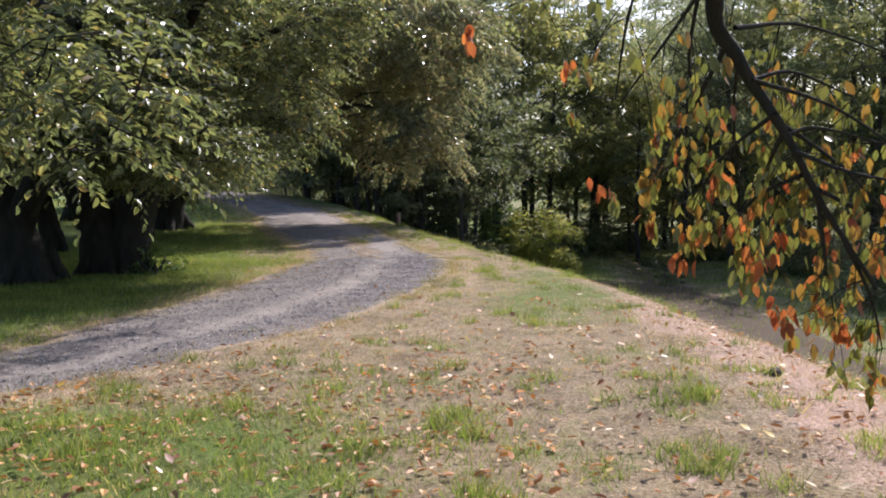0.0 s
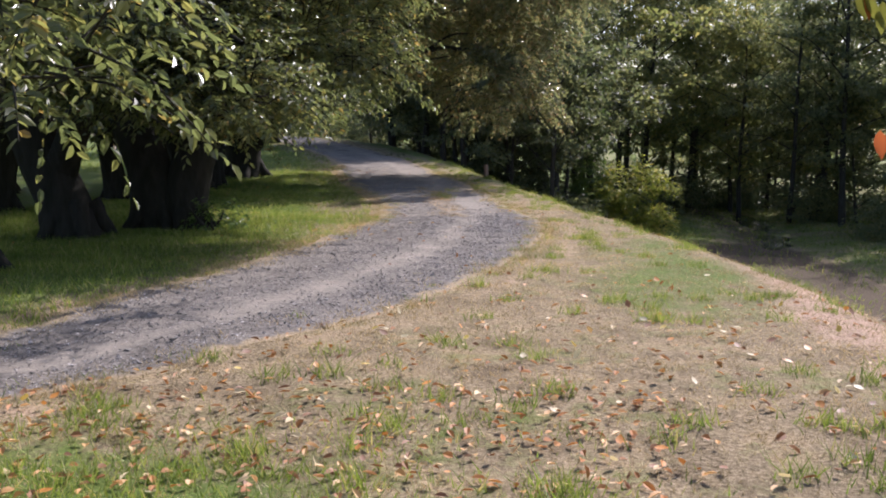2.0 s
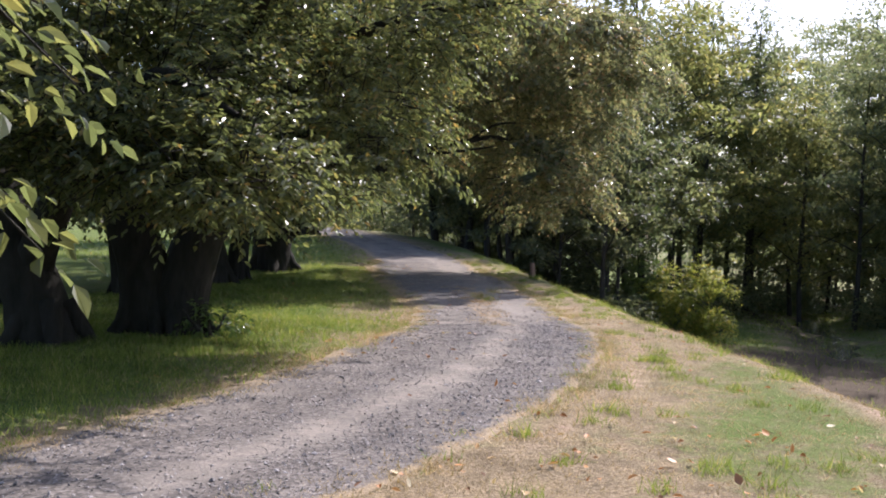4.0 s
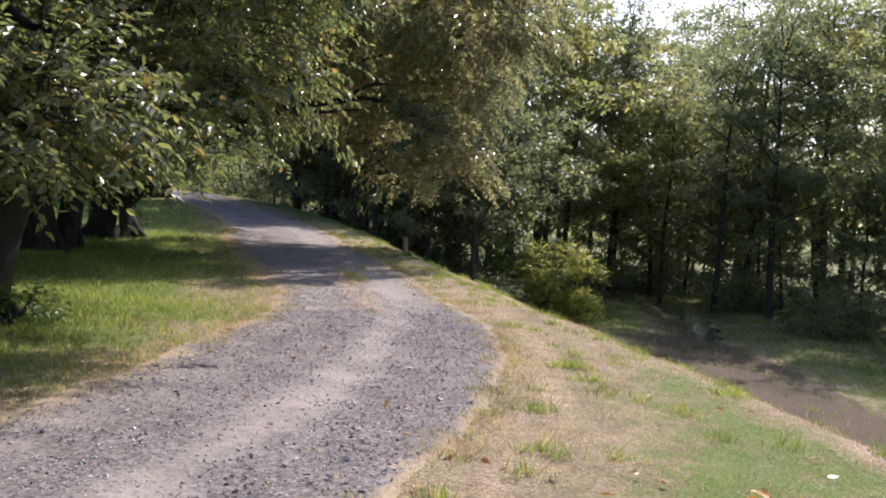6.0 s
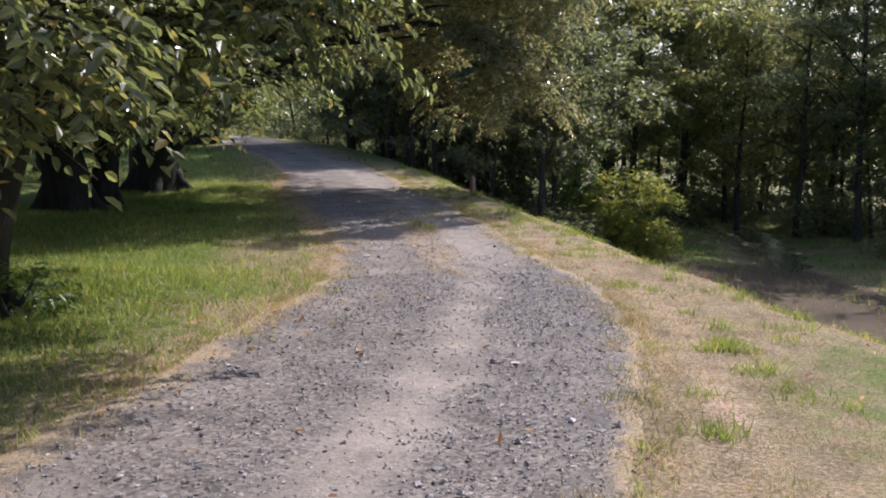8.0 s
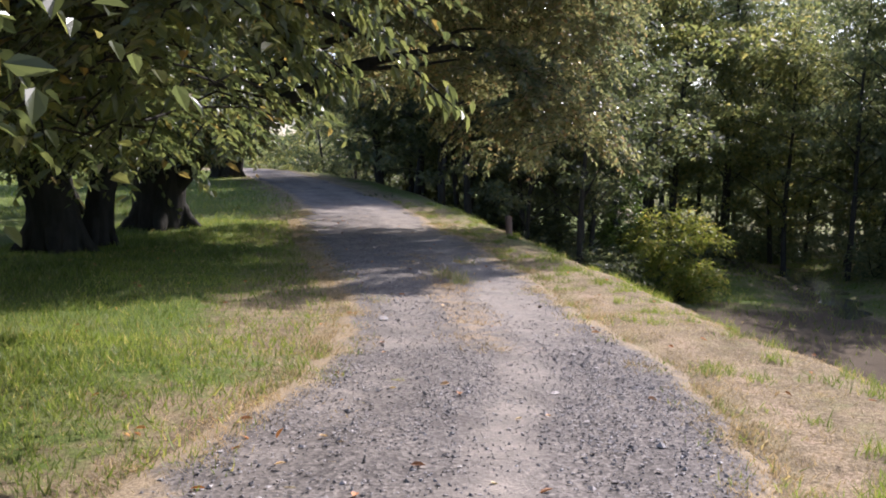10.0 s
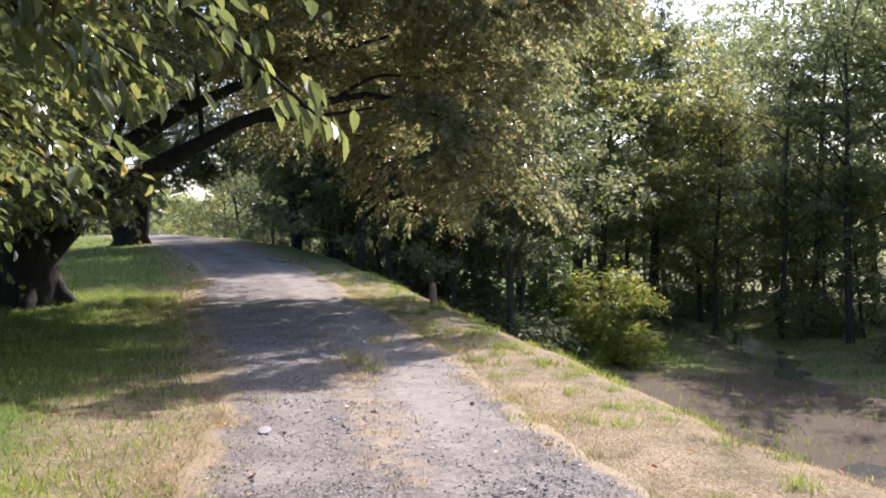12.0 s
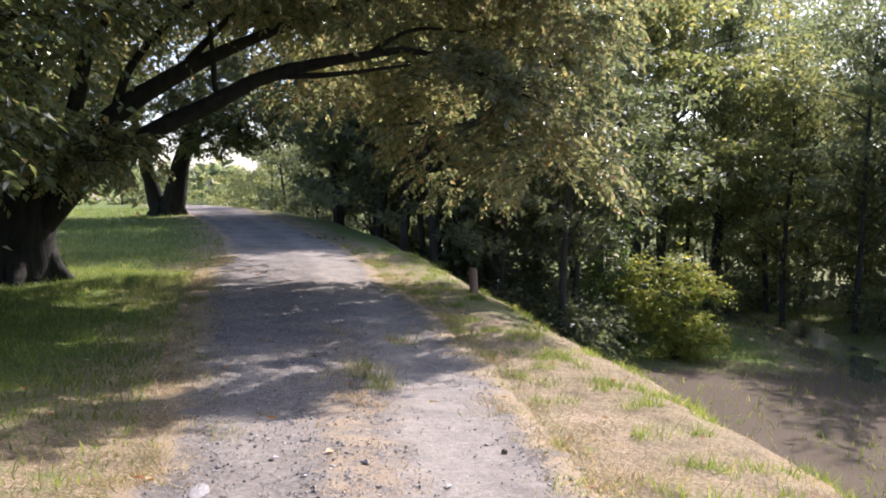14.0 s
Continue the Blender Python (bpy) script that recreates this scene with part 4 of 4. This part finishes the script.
def leaf_mesh(name, mat, long, wide, curl):
    """One leaf, hanging from the origin down, folded along its rib and curled."""
    rows = []
    for s, w in ((0, 0.05), (0.2, 0.75), (0.42, 1.0), (0.7, 0.72), (1.0, 0.03)):
        rows.append([(-w * wide / 2, curl * s * s * long + 0.12 * w * wide, -s * long), (0, curl * s * s * long, -s * long), (w * wide / 2, curl * s * s * long + 0.12 * w * wide, -s * long)])
    v = np.array(rows).reshape(-1, 3)
    f = [[r * 3 + c, r * 3 + c + 1, r * 3 + c + 4, r * 3 + c + 3] for r in range(4) for c in range(2)]
    return mesh_from(name, v, f, mat, True)


def autumn_branch():
    rs = np.random.RandomState(77)
    z0 = on_ground(3.2, -2.6)
    tree = root("cherry_tree", 3.2, -2.6, z0, "tree with a drooping branch of orange leaves", "tree")
    off = np.array([3.2, -2.6, z0])
    lines = []

    def limb(name, pts, r0, r1, n=18):
        q = bend(pts, n)
        v, f = tube(q - off, r1 + (r0 - r1) * (1 - np.linspace(0, 1, n)) ** (1.6 if n == 40 else 1), 8, 0.1, len(lines))
        piece(name, mesh_from(name, v, f, BARK, True), tree)
        lines.append(q)

    limb("trunk", [(3.2, -2.6, -0.2), (3.15, -2.5, 1.2), (2.9, -2.2, 2.4), (2.5, -1.6, 3.4)], 0.24, 0.15)
    lines.clear()
    limb("limb", [(2.5, -1.6, 3.4), (1.7, 0.6, 3.9), (1.15, 2.6, 3.2), (1.1, 3.8, 2.28), (1.25, 4.0, 1.98), (1.47, 4.05, 1.66), (1.64, 4.1, 1.37), (1.9, 4.15, 1.0)], 0.08, 0.011, 40)
    q0 = lines.pop()
    lines.append(q0[26:])
    for pts in ([(1.08, 3.7, 2.32), (0.94, 3.9, 2.08), (0.77, 4.1, 1.82)], [(0.9, 3.6, 2.6), (0.78, 3.9, 2.2), (0.75, 4.1, 1.84)], [(1.05, 3.8, 2.34), (1.09, 4.2, 2.0), (1.22, 4.4, 1.78)],
                [(1.47, 4.05, 1.67), (1.62, 4.1, 1.7), (1.95, 4.2, 1.63)], [(1.45, 4.05, 1.68), (1.47, 4.3, 1.5), (1.62, 4.4, 1.36)], [(1.5, 4.05, 1.6), (1.7, 3.9, 1.5), (2.0, 3.8, 1.44)],
                [(1.12, 3.9, 2.24), (0.7, 4.1, 2.34), (0.2, 4.3, 2.3)], [(1.3, 4.0, 1.9), (1.55, 4.2, 1.95), (1.9, 4.4, 1.85)], [(1.62, 4.1, 1.4), (1.7, 4.2, 1.1), (1.78, 4.3, 0.86)],
                [(1.2, 4.0, 2.05), (1.1, 4.3, 1.75), (1.05, 4.5, 1.55)], [(1.4, 4.0, 1.76), (1.28, 4.3, 1.6), (1.2, 4.5, 1.4)], [(1.25, 4.0, 1.98), (1.35, 4.4, 1.85), (1.45, 4.7, 1.6)], [(1.55, 4.1, 1.5), (1.45, 4.4, 1.4), (1.4, 4.6, 1.25)],
                [(1.3, 4.0, 1.9), (1.7, 4.1, 1.78), (2.1, 4.1, 1.5)], [(1.4, 4.05, 1.75), (1.8, 4.2, 1.5), (2.1, 4.2, 1.15)], [(1.6, 4.1, 1.45), (1.95, 4.15, 1.25), (2.2, 4.2, 0.95)], [(1.2, 3.9, 2.1), (1.6, 4.2, 2.15), (2.1, 4.3, 2.0)], [(1.75, 4.12, 1.2), (1.9, 4.2, 0.95), (2.0, 4.3, 0.7)]):
        limb("twig", pts, 0.011, 0.003, 10)
    meshes = [[leaf_mesh("leaf", mat, 0.076 * k, 0.037 * k, c) for k, c in ((1.0, 0.1), (0.85, 0.3), (1.15, -0.15))] for mat in AUTUMN]
    made, rest = 0, [[], [], [], []]

    def hang(at, colour):
        nonlocal made
        turn = Matrix.Translation(Vector(at) - Vector(off)) @ Euler((rs.normal() * 0.28, rs.normal() * 0.28, rs.uniform(0, 6.28))).to_matrix().to_4x4()
        shape = meshes[colour][rs.randint(3)]
        made += 1
        if made <= 300:
            piece("leaf", shape, tree).matrix_basis = turn
        else:
            co = np.array([turn @ v.co for v in shape.vertices])
            rest[colour].append((co, np.array([list(p.vertices) for p in shape.polygons])))

    whorls = []
    rs.shuffle(lines)
    for q in lines:
        for s in range(3, len(q), 2):
            for _ in range(4):
                whorls.append((q[s], q[s] + rs.normal(size=3) * [0.12, 0.13, 0.06] - [0, -0.2, rs.uniform(0.03, 0.3)], None))
    for x, z, c in ((0.73, 1.45, 0), (0.95, 1.28, 3), (1.11, 1.14, 0), (1.4, 1.12, 0), (1.6, 0.83, 3), (1.82, 0.8, 0), (0.14, 2.2, 0), (0.62, 2.04, 0), (0.95, 1.5, 1), (1.55, 1.22, 0), (1.66, 0.98, 1), (0.56, 2.22, 1), (1.9, 0.7, 3), (1.2, 1.32, 1), (1.35, 1.28, 1)):
        p = np.array([x, 4.35 + rs.uniform(-0.25, 0.25), z])
        near = np.vstack(lines)
        whorls.append((near[np.argmin(np.linalg.norm(near - p, axis=1))], p, c))
    stalks = []
    for a, b, c in whorls:
        if c is None and b[0] < 0.95 and rs.uniform() < 0.7:
            continue
        stalks.append(tube(np.array([a, (a + b) / 2 + [0, 0, 0.03], b]) - off, [0.0025, 0.002, 0.0012], 4))
        for _ in range(rs.randint(3, 6) if c is None else 7):
            if made < 1150:
                low = b[2] < 1.35
                hang(b + rs.normal(size=3) * 0.022, int(rs.choice(4, p=(0.02, 0.2, 0.75, 0.03) if not low else (0.07, 0.34, 0.5, 0.09))) if c is None else c)
    for colour, pieces in enumerate(rest):
        v, f = joined(pieces)
        tagged(piece("foliage", mesh_from("foliage", v, f, AUTUMN[colour], True), tree), kind="stuff")
    v, f = joined(stalks)
    tagged(piece("stalk_tangle", mesh_from("stalk_tangle", v, f, BARK), tree), kind="stuff")


autumn_branch()


# ---- grass ----
def blades(name, seed, spots, tall, wide, mat, label, lean=0.5):
    rs = np.random.RandomState(seed)
    n = len(spots)
    z = height(spots[:, 0], spots[:, 1])
    a = rs.uniform(0, 6.28, n)
    side = np.stack([np.cos(a), np.sin(a), 0 * a], -1) * (wide * rs.uniform(0.6, 1.3, n))[:, None]
    h = tall * rs.uniform(0.4, 1.25, n) * (1 + 0.35 * bumps(spots[:, 0], spots[:, 1], 0.9, seed))
    tip = np.stack([rs.normal(size=n) * lean * h, rs.normal(size=n) * lean * h, h], -1)
    p = np.stack([spots[:, 0], spots[:, 1], z - 0.01], -1)
    v = np.stack([p - side, p + side, p + tip], 1).reshape(-1, 3)
    f = np.arange(n * 3).reshape(-1, 3)
    return tagged(piece(name, mesh_from(name, v, f, mat)), label, "grass", kind="stuff")


def scatter(seed, n, x0, x1, y0, y1, chance):
    """Spots in a stretch of the plan, thinned by chance(x, y)."""
    rs = np.random.RandomState(seed)
    x, y = rs.uniform(x0, x1, n), rs.uniform(y0, y1, n)
    ok = rs.uniform(0, 1, n) < chance(x, y)
    return np.stack([x[ok], y[ok]], -1)


def off_lane(x, y, margin=0.0):
    return (x < along(EDGE_L, y) - margin) | (x > along(EDGE_R, y) + margin)


def tufts(seed, centres, n, spread):
    rs = np.random.RandomState(seed)
    c = np.repeat(centres, n, axis=0)
    return c + rs.normal(size=c.shape) * spread


lawn_spots = np.vstack([scatter(501, 104000, -9.5, -2.6, 8.0, 19.0, lambda x, y: (x < along(EDGE_L, y) - 0.1) * (0.25 + 0.75 * soft(along(EDGE_L, y) - x, 0.3, 2.0)) * (1 - 0.6 * bare(x, y))),
                        scatter(502, 60000, -10.0, -3.0, 19.0, 33.0, lambda x, y: (x < along(EDGE_L, y) - 0.35) * (1 - 0.75 * bare(x, y)))])
blades("grass", 511, lawn_spots, 0.085, 0.006, GRASS_GREEN, "lush green lawn grass under the trees")
lawn_far = scatter(520, 24000, -26, -6, 33.0, 62.0, lambda x, y: (x < along(EDGE_L, y) - 0.2) * 1.0)
blades("grass", 521, lawn_far, 0.12, 0.012, GRASS_GREEN, "green lawn grass further up the lane")
near_spots = scatter(503, 60000, -4.5, 1.0, 2.2, 7.5, lambda x, y: off_lane(x, y) * np.clip(0.95 * soft(-0.3 - x, -1.2, 1.0) * soft(7.2 - y, -0.3, 2.5) * (0.6 + 0.5 * bumps(x, y, 0.7, 21)), 0, 1))
blades("grass", 512, near_spots, 0.075, 0.0045, GRASS_GREEN, "green grass beside the lane")
dry_spots = np.vstack([scatter(504, 110000, -3.5, 4.2, 2.2, 10, lambda x, y: off_lane(x, y) * (0.45 + 0.3 * bumps(x, y, 0.9, 22))),
                       scatter(505, 80000, -1.6, 3.2, 10, 22, lambda x, y: off_lane(x, y) * (x < along(CREST, y) + 0.8) * (0.5 + 0.3 * bumps(x, y, 0.9, 22))),
                       scatter(506, 16000, -4.0, 1.5, 22, 38, lambda x, y: (x > along(EDGE_R, y)) * (x < along(CREST, y) + 0.8) * 0.8)])
blades("dry_grass", 513, dry_spots, 0.036, 0.004, GRASS_DRY, "short dry straw-coloured grass", 0.9)
patch = scatter(507, 800, -2.8, 3.6, 2.4, 9.5, lambda x, y: off_lane(x, y, 0.2) * soft(9.3 - y, 0, 3.5) * (0.35 + 0.5 * bumps(x, y, 1.6, 23)))
patch = np.vstack([patch, scatter(508, 420, -0.6, 3.0, 9.5, 24, lambda x, y: (x > along(EDGE_R, y) + 0.3) * (x < along(CREST, y) + 0.4) * (0.3 + 0.6 * bumps(x, y, 2.0, 24))),
                   scatter(509, 420, -5.0, 1.0, 23, 40, lambda x, y: (x > along(EDGE_R, y) + 0.1) * (x < along(CREST, y) + 0.3) * 0.8)])
blades("grass_tuft", 514, tufts(515, patch, 60, 0.07), 0.1, 0.0045, GRASS_GREEN, "scattered green tufts in dry grass")
rs = np.random.RandomState(530)
vy = rs.uniform(6.5, 36, 1500)
left = rs.uniform(size=1500) < 0.5
vx = np.where(left, along(EDGE_L, vy) + rs.normal(size=1500) * 0.16 - 0.06, along(EDGE_R, vy) + rs.normal(size=1500) * 0.14 + 0.06)
margin_spots = scatter(540, 44000, -7.5, -1.8, 12.5, 32, lambda x, y: soft(x, along(EDGE_L, y) - 2.0, along(EDGE_L, y) - 0.4) * (x < along(EDGE_L, y) + 0.25) * (0.6 + 0.4 * bumps(x, y, 0.8, 44)))
blades("dry_grass", 541, margin_spots, 0.045, 0.005, GRASS_TAN, "dry tan grass between lawn and lane", 0.9)
verge_spots = np.stack([vx, vy], -1)[bumps(vx, vy, 1.1, 33) > -0.25]
blades("dry_grass", 531, tufts(532, verge_spots, 26, 0.09), 0.055, 0.005, GRASS_DRY, "ragged dry grass along the lane edges", 0.9)
blades("grass", 533, tufts(534, verge_spots[::4], 16, 0.08), 0.07, 0.005, GRASS_GREEN, "green blades along the lane edges", 0.6)
valley_spots = scatter(535, 52000, 2.0, 22, 14, 72, lambda x, y: (x > along(CREST, y) + 3.0) * (0.4 + 0.6 * np.maximum(soft(y, 47, 51), soft(x, 11.5, 13))) * (0.45 + 0.5 * bumps(x, y, 4.0, 36)))
blades("dry_grass", 537, scatter(538, 22000, 1.0, 16, 14, 60, lambda x, y: (x > along(CREST, y) + 1.0) * (x < along(CREST, y) + 4.0) * 0.6), 0.1, 0.012, GRASS_DRY, "dry stalks on the slope and valley floor", 0.8)
blades("grass", 536, valley_spots, 0.2, 0.018, GRASS_GREEN, "grass on the shaded valley floor")
middle = scatter(510, 430, -4.5, -0.5, 18.8, 27, lambda x, y: np.exp(-((((x - along(EDGE_L, y)) / (along(EDGE_R, y) - along(EDGE_L, y))) - 0.5) / 0.1) ** 2))
blades("dry_grass", 516, tufts(517, middle, 56, 0.11), 0.06, 0.0045, GRASS_TAN, "dry orange grass in the middle of the lane", 0.8)

clump = np.array([(-2.14, 23.68), (-1.95, 23.3), (-2.25, 24.1), (-2.05, 25.9)])
blades("grass_tuft", 518, tufts(519, clump, 110, 0.12), 0.15, 0.004, GRASS_DRY, "tall dry tuft in the middle of the lane", 0.45)
blades("grass_tuft", 519, tufts(520, clump, 60, 0.1), 0.14, 0.004, GRASS_GREEN, "green blades among the dry tuft in the lane", 0.4)
strands = scatter(543, 30000, 1.2, 4.4, 2.6, 13, lambda x, y: soft(x - 1.6, 0, 1.4) * (x < along(CREST, y) + 0.9) * (0.55 + 0.4 * bumps(x, y, 0.7, 25)))
blades("dry_grass", 544, strands, 0.05, 0.0035, GRASS_DRY, "long pale straw lying on the bank edge", 2.4)


# ---- gravel, stones, fallen leaves ----
def pebbles(name, seed, spots, size, mat, label):
    rs = np.random.RandomState(seed)
    n = len(spots)
    base = np.array([(1, 0, 0), (0, 1, 0), (-1, 0, 0), (0, -1, 0), (0, 0, 0.5), (0, 0, -0.5)], float)
    s = size * rs.lognormal(0, 0.3, n)
    v = base[None] * rs.uniform(0.55, 1.3, (n, 6, 1)) + rs.normal(size=(n, 6, 3)) * 0.15
    a = rs.uniform(0, 6.28, n)
    c, d = np.cos(a)[:, None], np.sin(a)[:, None]
    v = np.stack([c * v[..., 0] - d * v[..., 1], d * v[..., 0] + c * v[..., 1], v[..., 2]], -1) * s[:, None, None]
    z = height(spots[:, 0], spots[:, 1]) + 0.016 * ~off_lane(spots[:, 0], spots[:, 1])
    v = v + np.stack([spots[:, 0], spots[:, 1], z + 0.15 * s], -1)[:, None]
    f = np.array([(0, 1, 4), (1, 2, 4), (2, 3, 4), (3, 0, 4), (1, 0, 5), (2, 1, 5), (3, 2, 5), (0, 3, 5)])
    f = (np.arange(n)[:, None, None] * 6 + f[None]).reshape(-1, 3)
    return tagged(piece(name, mesh_from(name, v.reshape(-1, 3), f, mat)), label, "gravel", kind="stuff")


def across(x, y):
    return (x - along(EDGE_L, y)) / (along(EDGE_R, y) - along(EDGE_L, y))


def gravelly(x, y):
    k = across(x, y)
    on = soft(k, -0.06, 0.03) * soft(1.06 - k, 0, 0.09)
    near = on * (0.75 + 0.25 * soft(k, 0.6, 0.8) - 0.45 * np.exp(-((k - 0.56) / 0.1) ** 2) - 0.3 * np.exp(-((k - 0.2) / 0.1) ** 2))
    far = on * (0.62 - 0.6 * np.exp(-((k - 0.76) / 0.15) ** 2))
    return np.clip((near + (far - near) * soft(y, 18.5, 21.0)) * (0.8 + 0.4 * bumps(x, y, 0.9, 41)), 0, 1)


pebbles("gravel", 601, scatter(602, 64000, -6.0, 0.5, 6.5, 19.0, gravelly), 0.0085, STONE, "loose grey gravel on the lane")
pebbles("gravel", 603, scatter(604, 78000, -6.0, 0.2, 16.0, 30.0, gravelly), 0.0078, STONE, "loose grey gravel on the worn lane")
pebbles("gravel", 605, scatter(606, 3500, -6.0, 0.5, 7.0, 22.0, gravelly), 0.016, STONE, "coarser gravel stones on the lane")


def rock(name, seed, x, y, sx, sy, sz, mat, label, category="stone", sink=0.3):
    rs = np.random.RandomState(seed)
    bm = bmesh.new()
    bmesh.ops.create_icosphere(bm, subdivisions=2, radius=1.0)
    for v in bm.verts:
        v.co *= 1 + 0.22 * noise.noise(v.co * 1.3 + Vector((seed, 0, 0))) + rs.uniform(-0.06, 0.06)
        v.co = Vector((v.co.x * sx, v.co.y * sy, v.co.z * sz))
    me = bpy.data.meshes.new(name)
    bm.to_mesh(me)
    bm.free()
    me.materials.append(mat)
    ob = piece(name, me)
    ob.location = (x, y, on_ground(x, y) + sz * (1 - 2 * sink) + 0.01)
    ob.rotation_euler = (0, 0, rs.uniform(0, 6))
    return tagged(ob, label, category)


PALE = stone_material("pale stone", [(0.0, (0.22, 0.205, 0.19)), (1.0, (0.27, 0.255, 0.24))])
SOIL = stone_material("dark earth", [(0.0, (0.06, 0.048, 0.04)), (1.0, (0.09, 0.07, 0.055))])
rock("stone", 1, -2.55, 20.5, 0.14, 0.05, 0.012, PALE, "flat pale stone set in the gravel lane")
rock("stone", 2, -0.95, 21.5, 0.022, 0.02, 0.02, SOIL, "small dark stone in the wheel track")
rock("clod", 4, 2.46, 7.0, 0.05, 0.045, 0.04, SOIL, "dark clod of earth in the dry grass", "clod")
rock("clod", 5, 3.05, 6.1, 0.16, 0.1, 0.06, SOIL, "dark lump of soil on the bank edge", "clod")

# a short wooden post at the edge of the bank
m, nt, b = material("weathered post wood", 0.85, 0.2)
n = grain(nt, 14.0, 5.0, 0.6, (1, 1, 0.15))
nt.links.new(ramp(nt, n, [(0.3, (0.12, 0.075, 0.055)), (0.7, (0.3, 0.2, 0.15))]), b.inputs["Base Color"])
relief(nt, b, n, 0.6, 0.01)
bm = bmesh.new()
bmesh.ops.create_cone(bm, cap_ends=True, segments=10, radius1=0.075, radius2=0.068, depth=0.55)
bmesh.ops.bevel(bm, geom=[e for e in bm.edges if all(v.co.z > 0.2 for v in e.verts)], offset=0.012, segments=2, affect="EDGES")
me = bpy.data.meshes.new("wooden_post")
bm.to_mesh(me)
bm.free()
me.materials.append(m)
post = piece("wooden_post", me)
post.location = (-1.42, 30.9, on_ground(-1.42, 30.9) + 0.12)
post.rotation_euler = (radians(2), radians(-3), 0)
tagged(post, "short weathered wooden post at the bank edge", "post")

shrub(450, -5.0, 16.4, [(0, 0, 0.18, 0.3, 0.25, 0.18)], 60, LEAF_IVY, "small dark weed at the foot of a trunk", 0.09, "weed", "weed")

LITTER = [leafy("fallen pale leaf", [(0.0, (0.6, 0.5, 0.32)), (1.0, (0.7, 0.6, 0.42))], 0.5, 0.2), leafy("fallen orange leaf", [(0.0, (0.5, 0.17, 0.04)), (1.0, (0.6, 0.28, 0.06))], 0.5, 0.2),
          leafy("fallen brown leaf", [(0.0, (0.2, 0.09, 0.045)), (1.0, (0.3, 0.15, 0.08))], 0.6, 0.15), leafy("fallen yellow leaf", [(0.0, (0.6, 0.42, 0.08)), (1.0, (0.65, 0.5, 0.15))], 0.5, 0.2)]
fallen = [leaf_mesh("fallen_leaf", mat, 0.07, 0.046, 0.25) for mat in LITTER]
words = ["pale dry leaf fallen on the grass", "orange autumn leaf fallen on the grass", "brown withered leaf fallen on the grass", "yellow autumn leaf fallen on the grass"]
rs = np.random.RandomState(700)
spots = scatter(701, 900, -3.2, 3.4, 2.4, 12.5, lambda x, y: off_lane(x, y) * soft(13 - y, 0, 5) * (0.62 + 0.3 * bumps(x, y, 2.2, 31)))[:290]
for x, y in spots:
    k = int(rs.choice(4, p=(0.25, 0.28, 0.3, 0.17)))
    ob = piece("fallen_leaf", fallen[k])
    ob.matrix_basis = pose(x, y, on_ground(x, y) + 0.03, 90 + rs.normal() * 22, rs.normal() * 15, rs.uniform(0, 360)) @ Matrix.Scale(rs.uniform(0.6, 1.15), 4)
    tagged(ob, words[k], "leaf", "leaves fallen on the grass")
more = np.vstack([scatter(702, 2600, -3.6, 3.6, 2.2, 12.0, lambda x, y: off_lane(x, y) * soft(13 - y, 0, 6) * 0.7), scatter(703, 500, -8, 2.0, 12, 34, lambda x, y: 0.6 + 0 * x), scatter(704, 1200, -3.2, 0.6, 3.0, 7.6, lambda x, y: off_lane(x, y) * 0.8)])
n = len(more)
p = np.stack([more[:, 0], more[:, 1], height(more[:, 0], more[:, 1]) + 0.03], -1)
v, f = leaves(p, rs.normal(size=(n, 3)) * [1, 1, 0.25], np.array([0, 0, 1.0]) + rs.normal(size=(n, 3)) * 0.3, rs.uniform(0.035, 0.085, n), rs.uniform(0.025, 0.045, n), True)
BROWNS = leafy("leaf litter", [(0.0, (0.2, 0.09, 0.04)), (0.45, (0.46, 0.19, 0.05)), (0.75, (0.55, 0.3, 0.1)), (1.0, (0.64, 0.52, 0.33))], 0.6, 0.15)
tagged(piece("leaf_litter", mesh_from("leaf_litter", v, f, BROWNS)), "small dry leaves strewn over the ground", "leaves", kind="stuff")
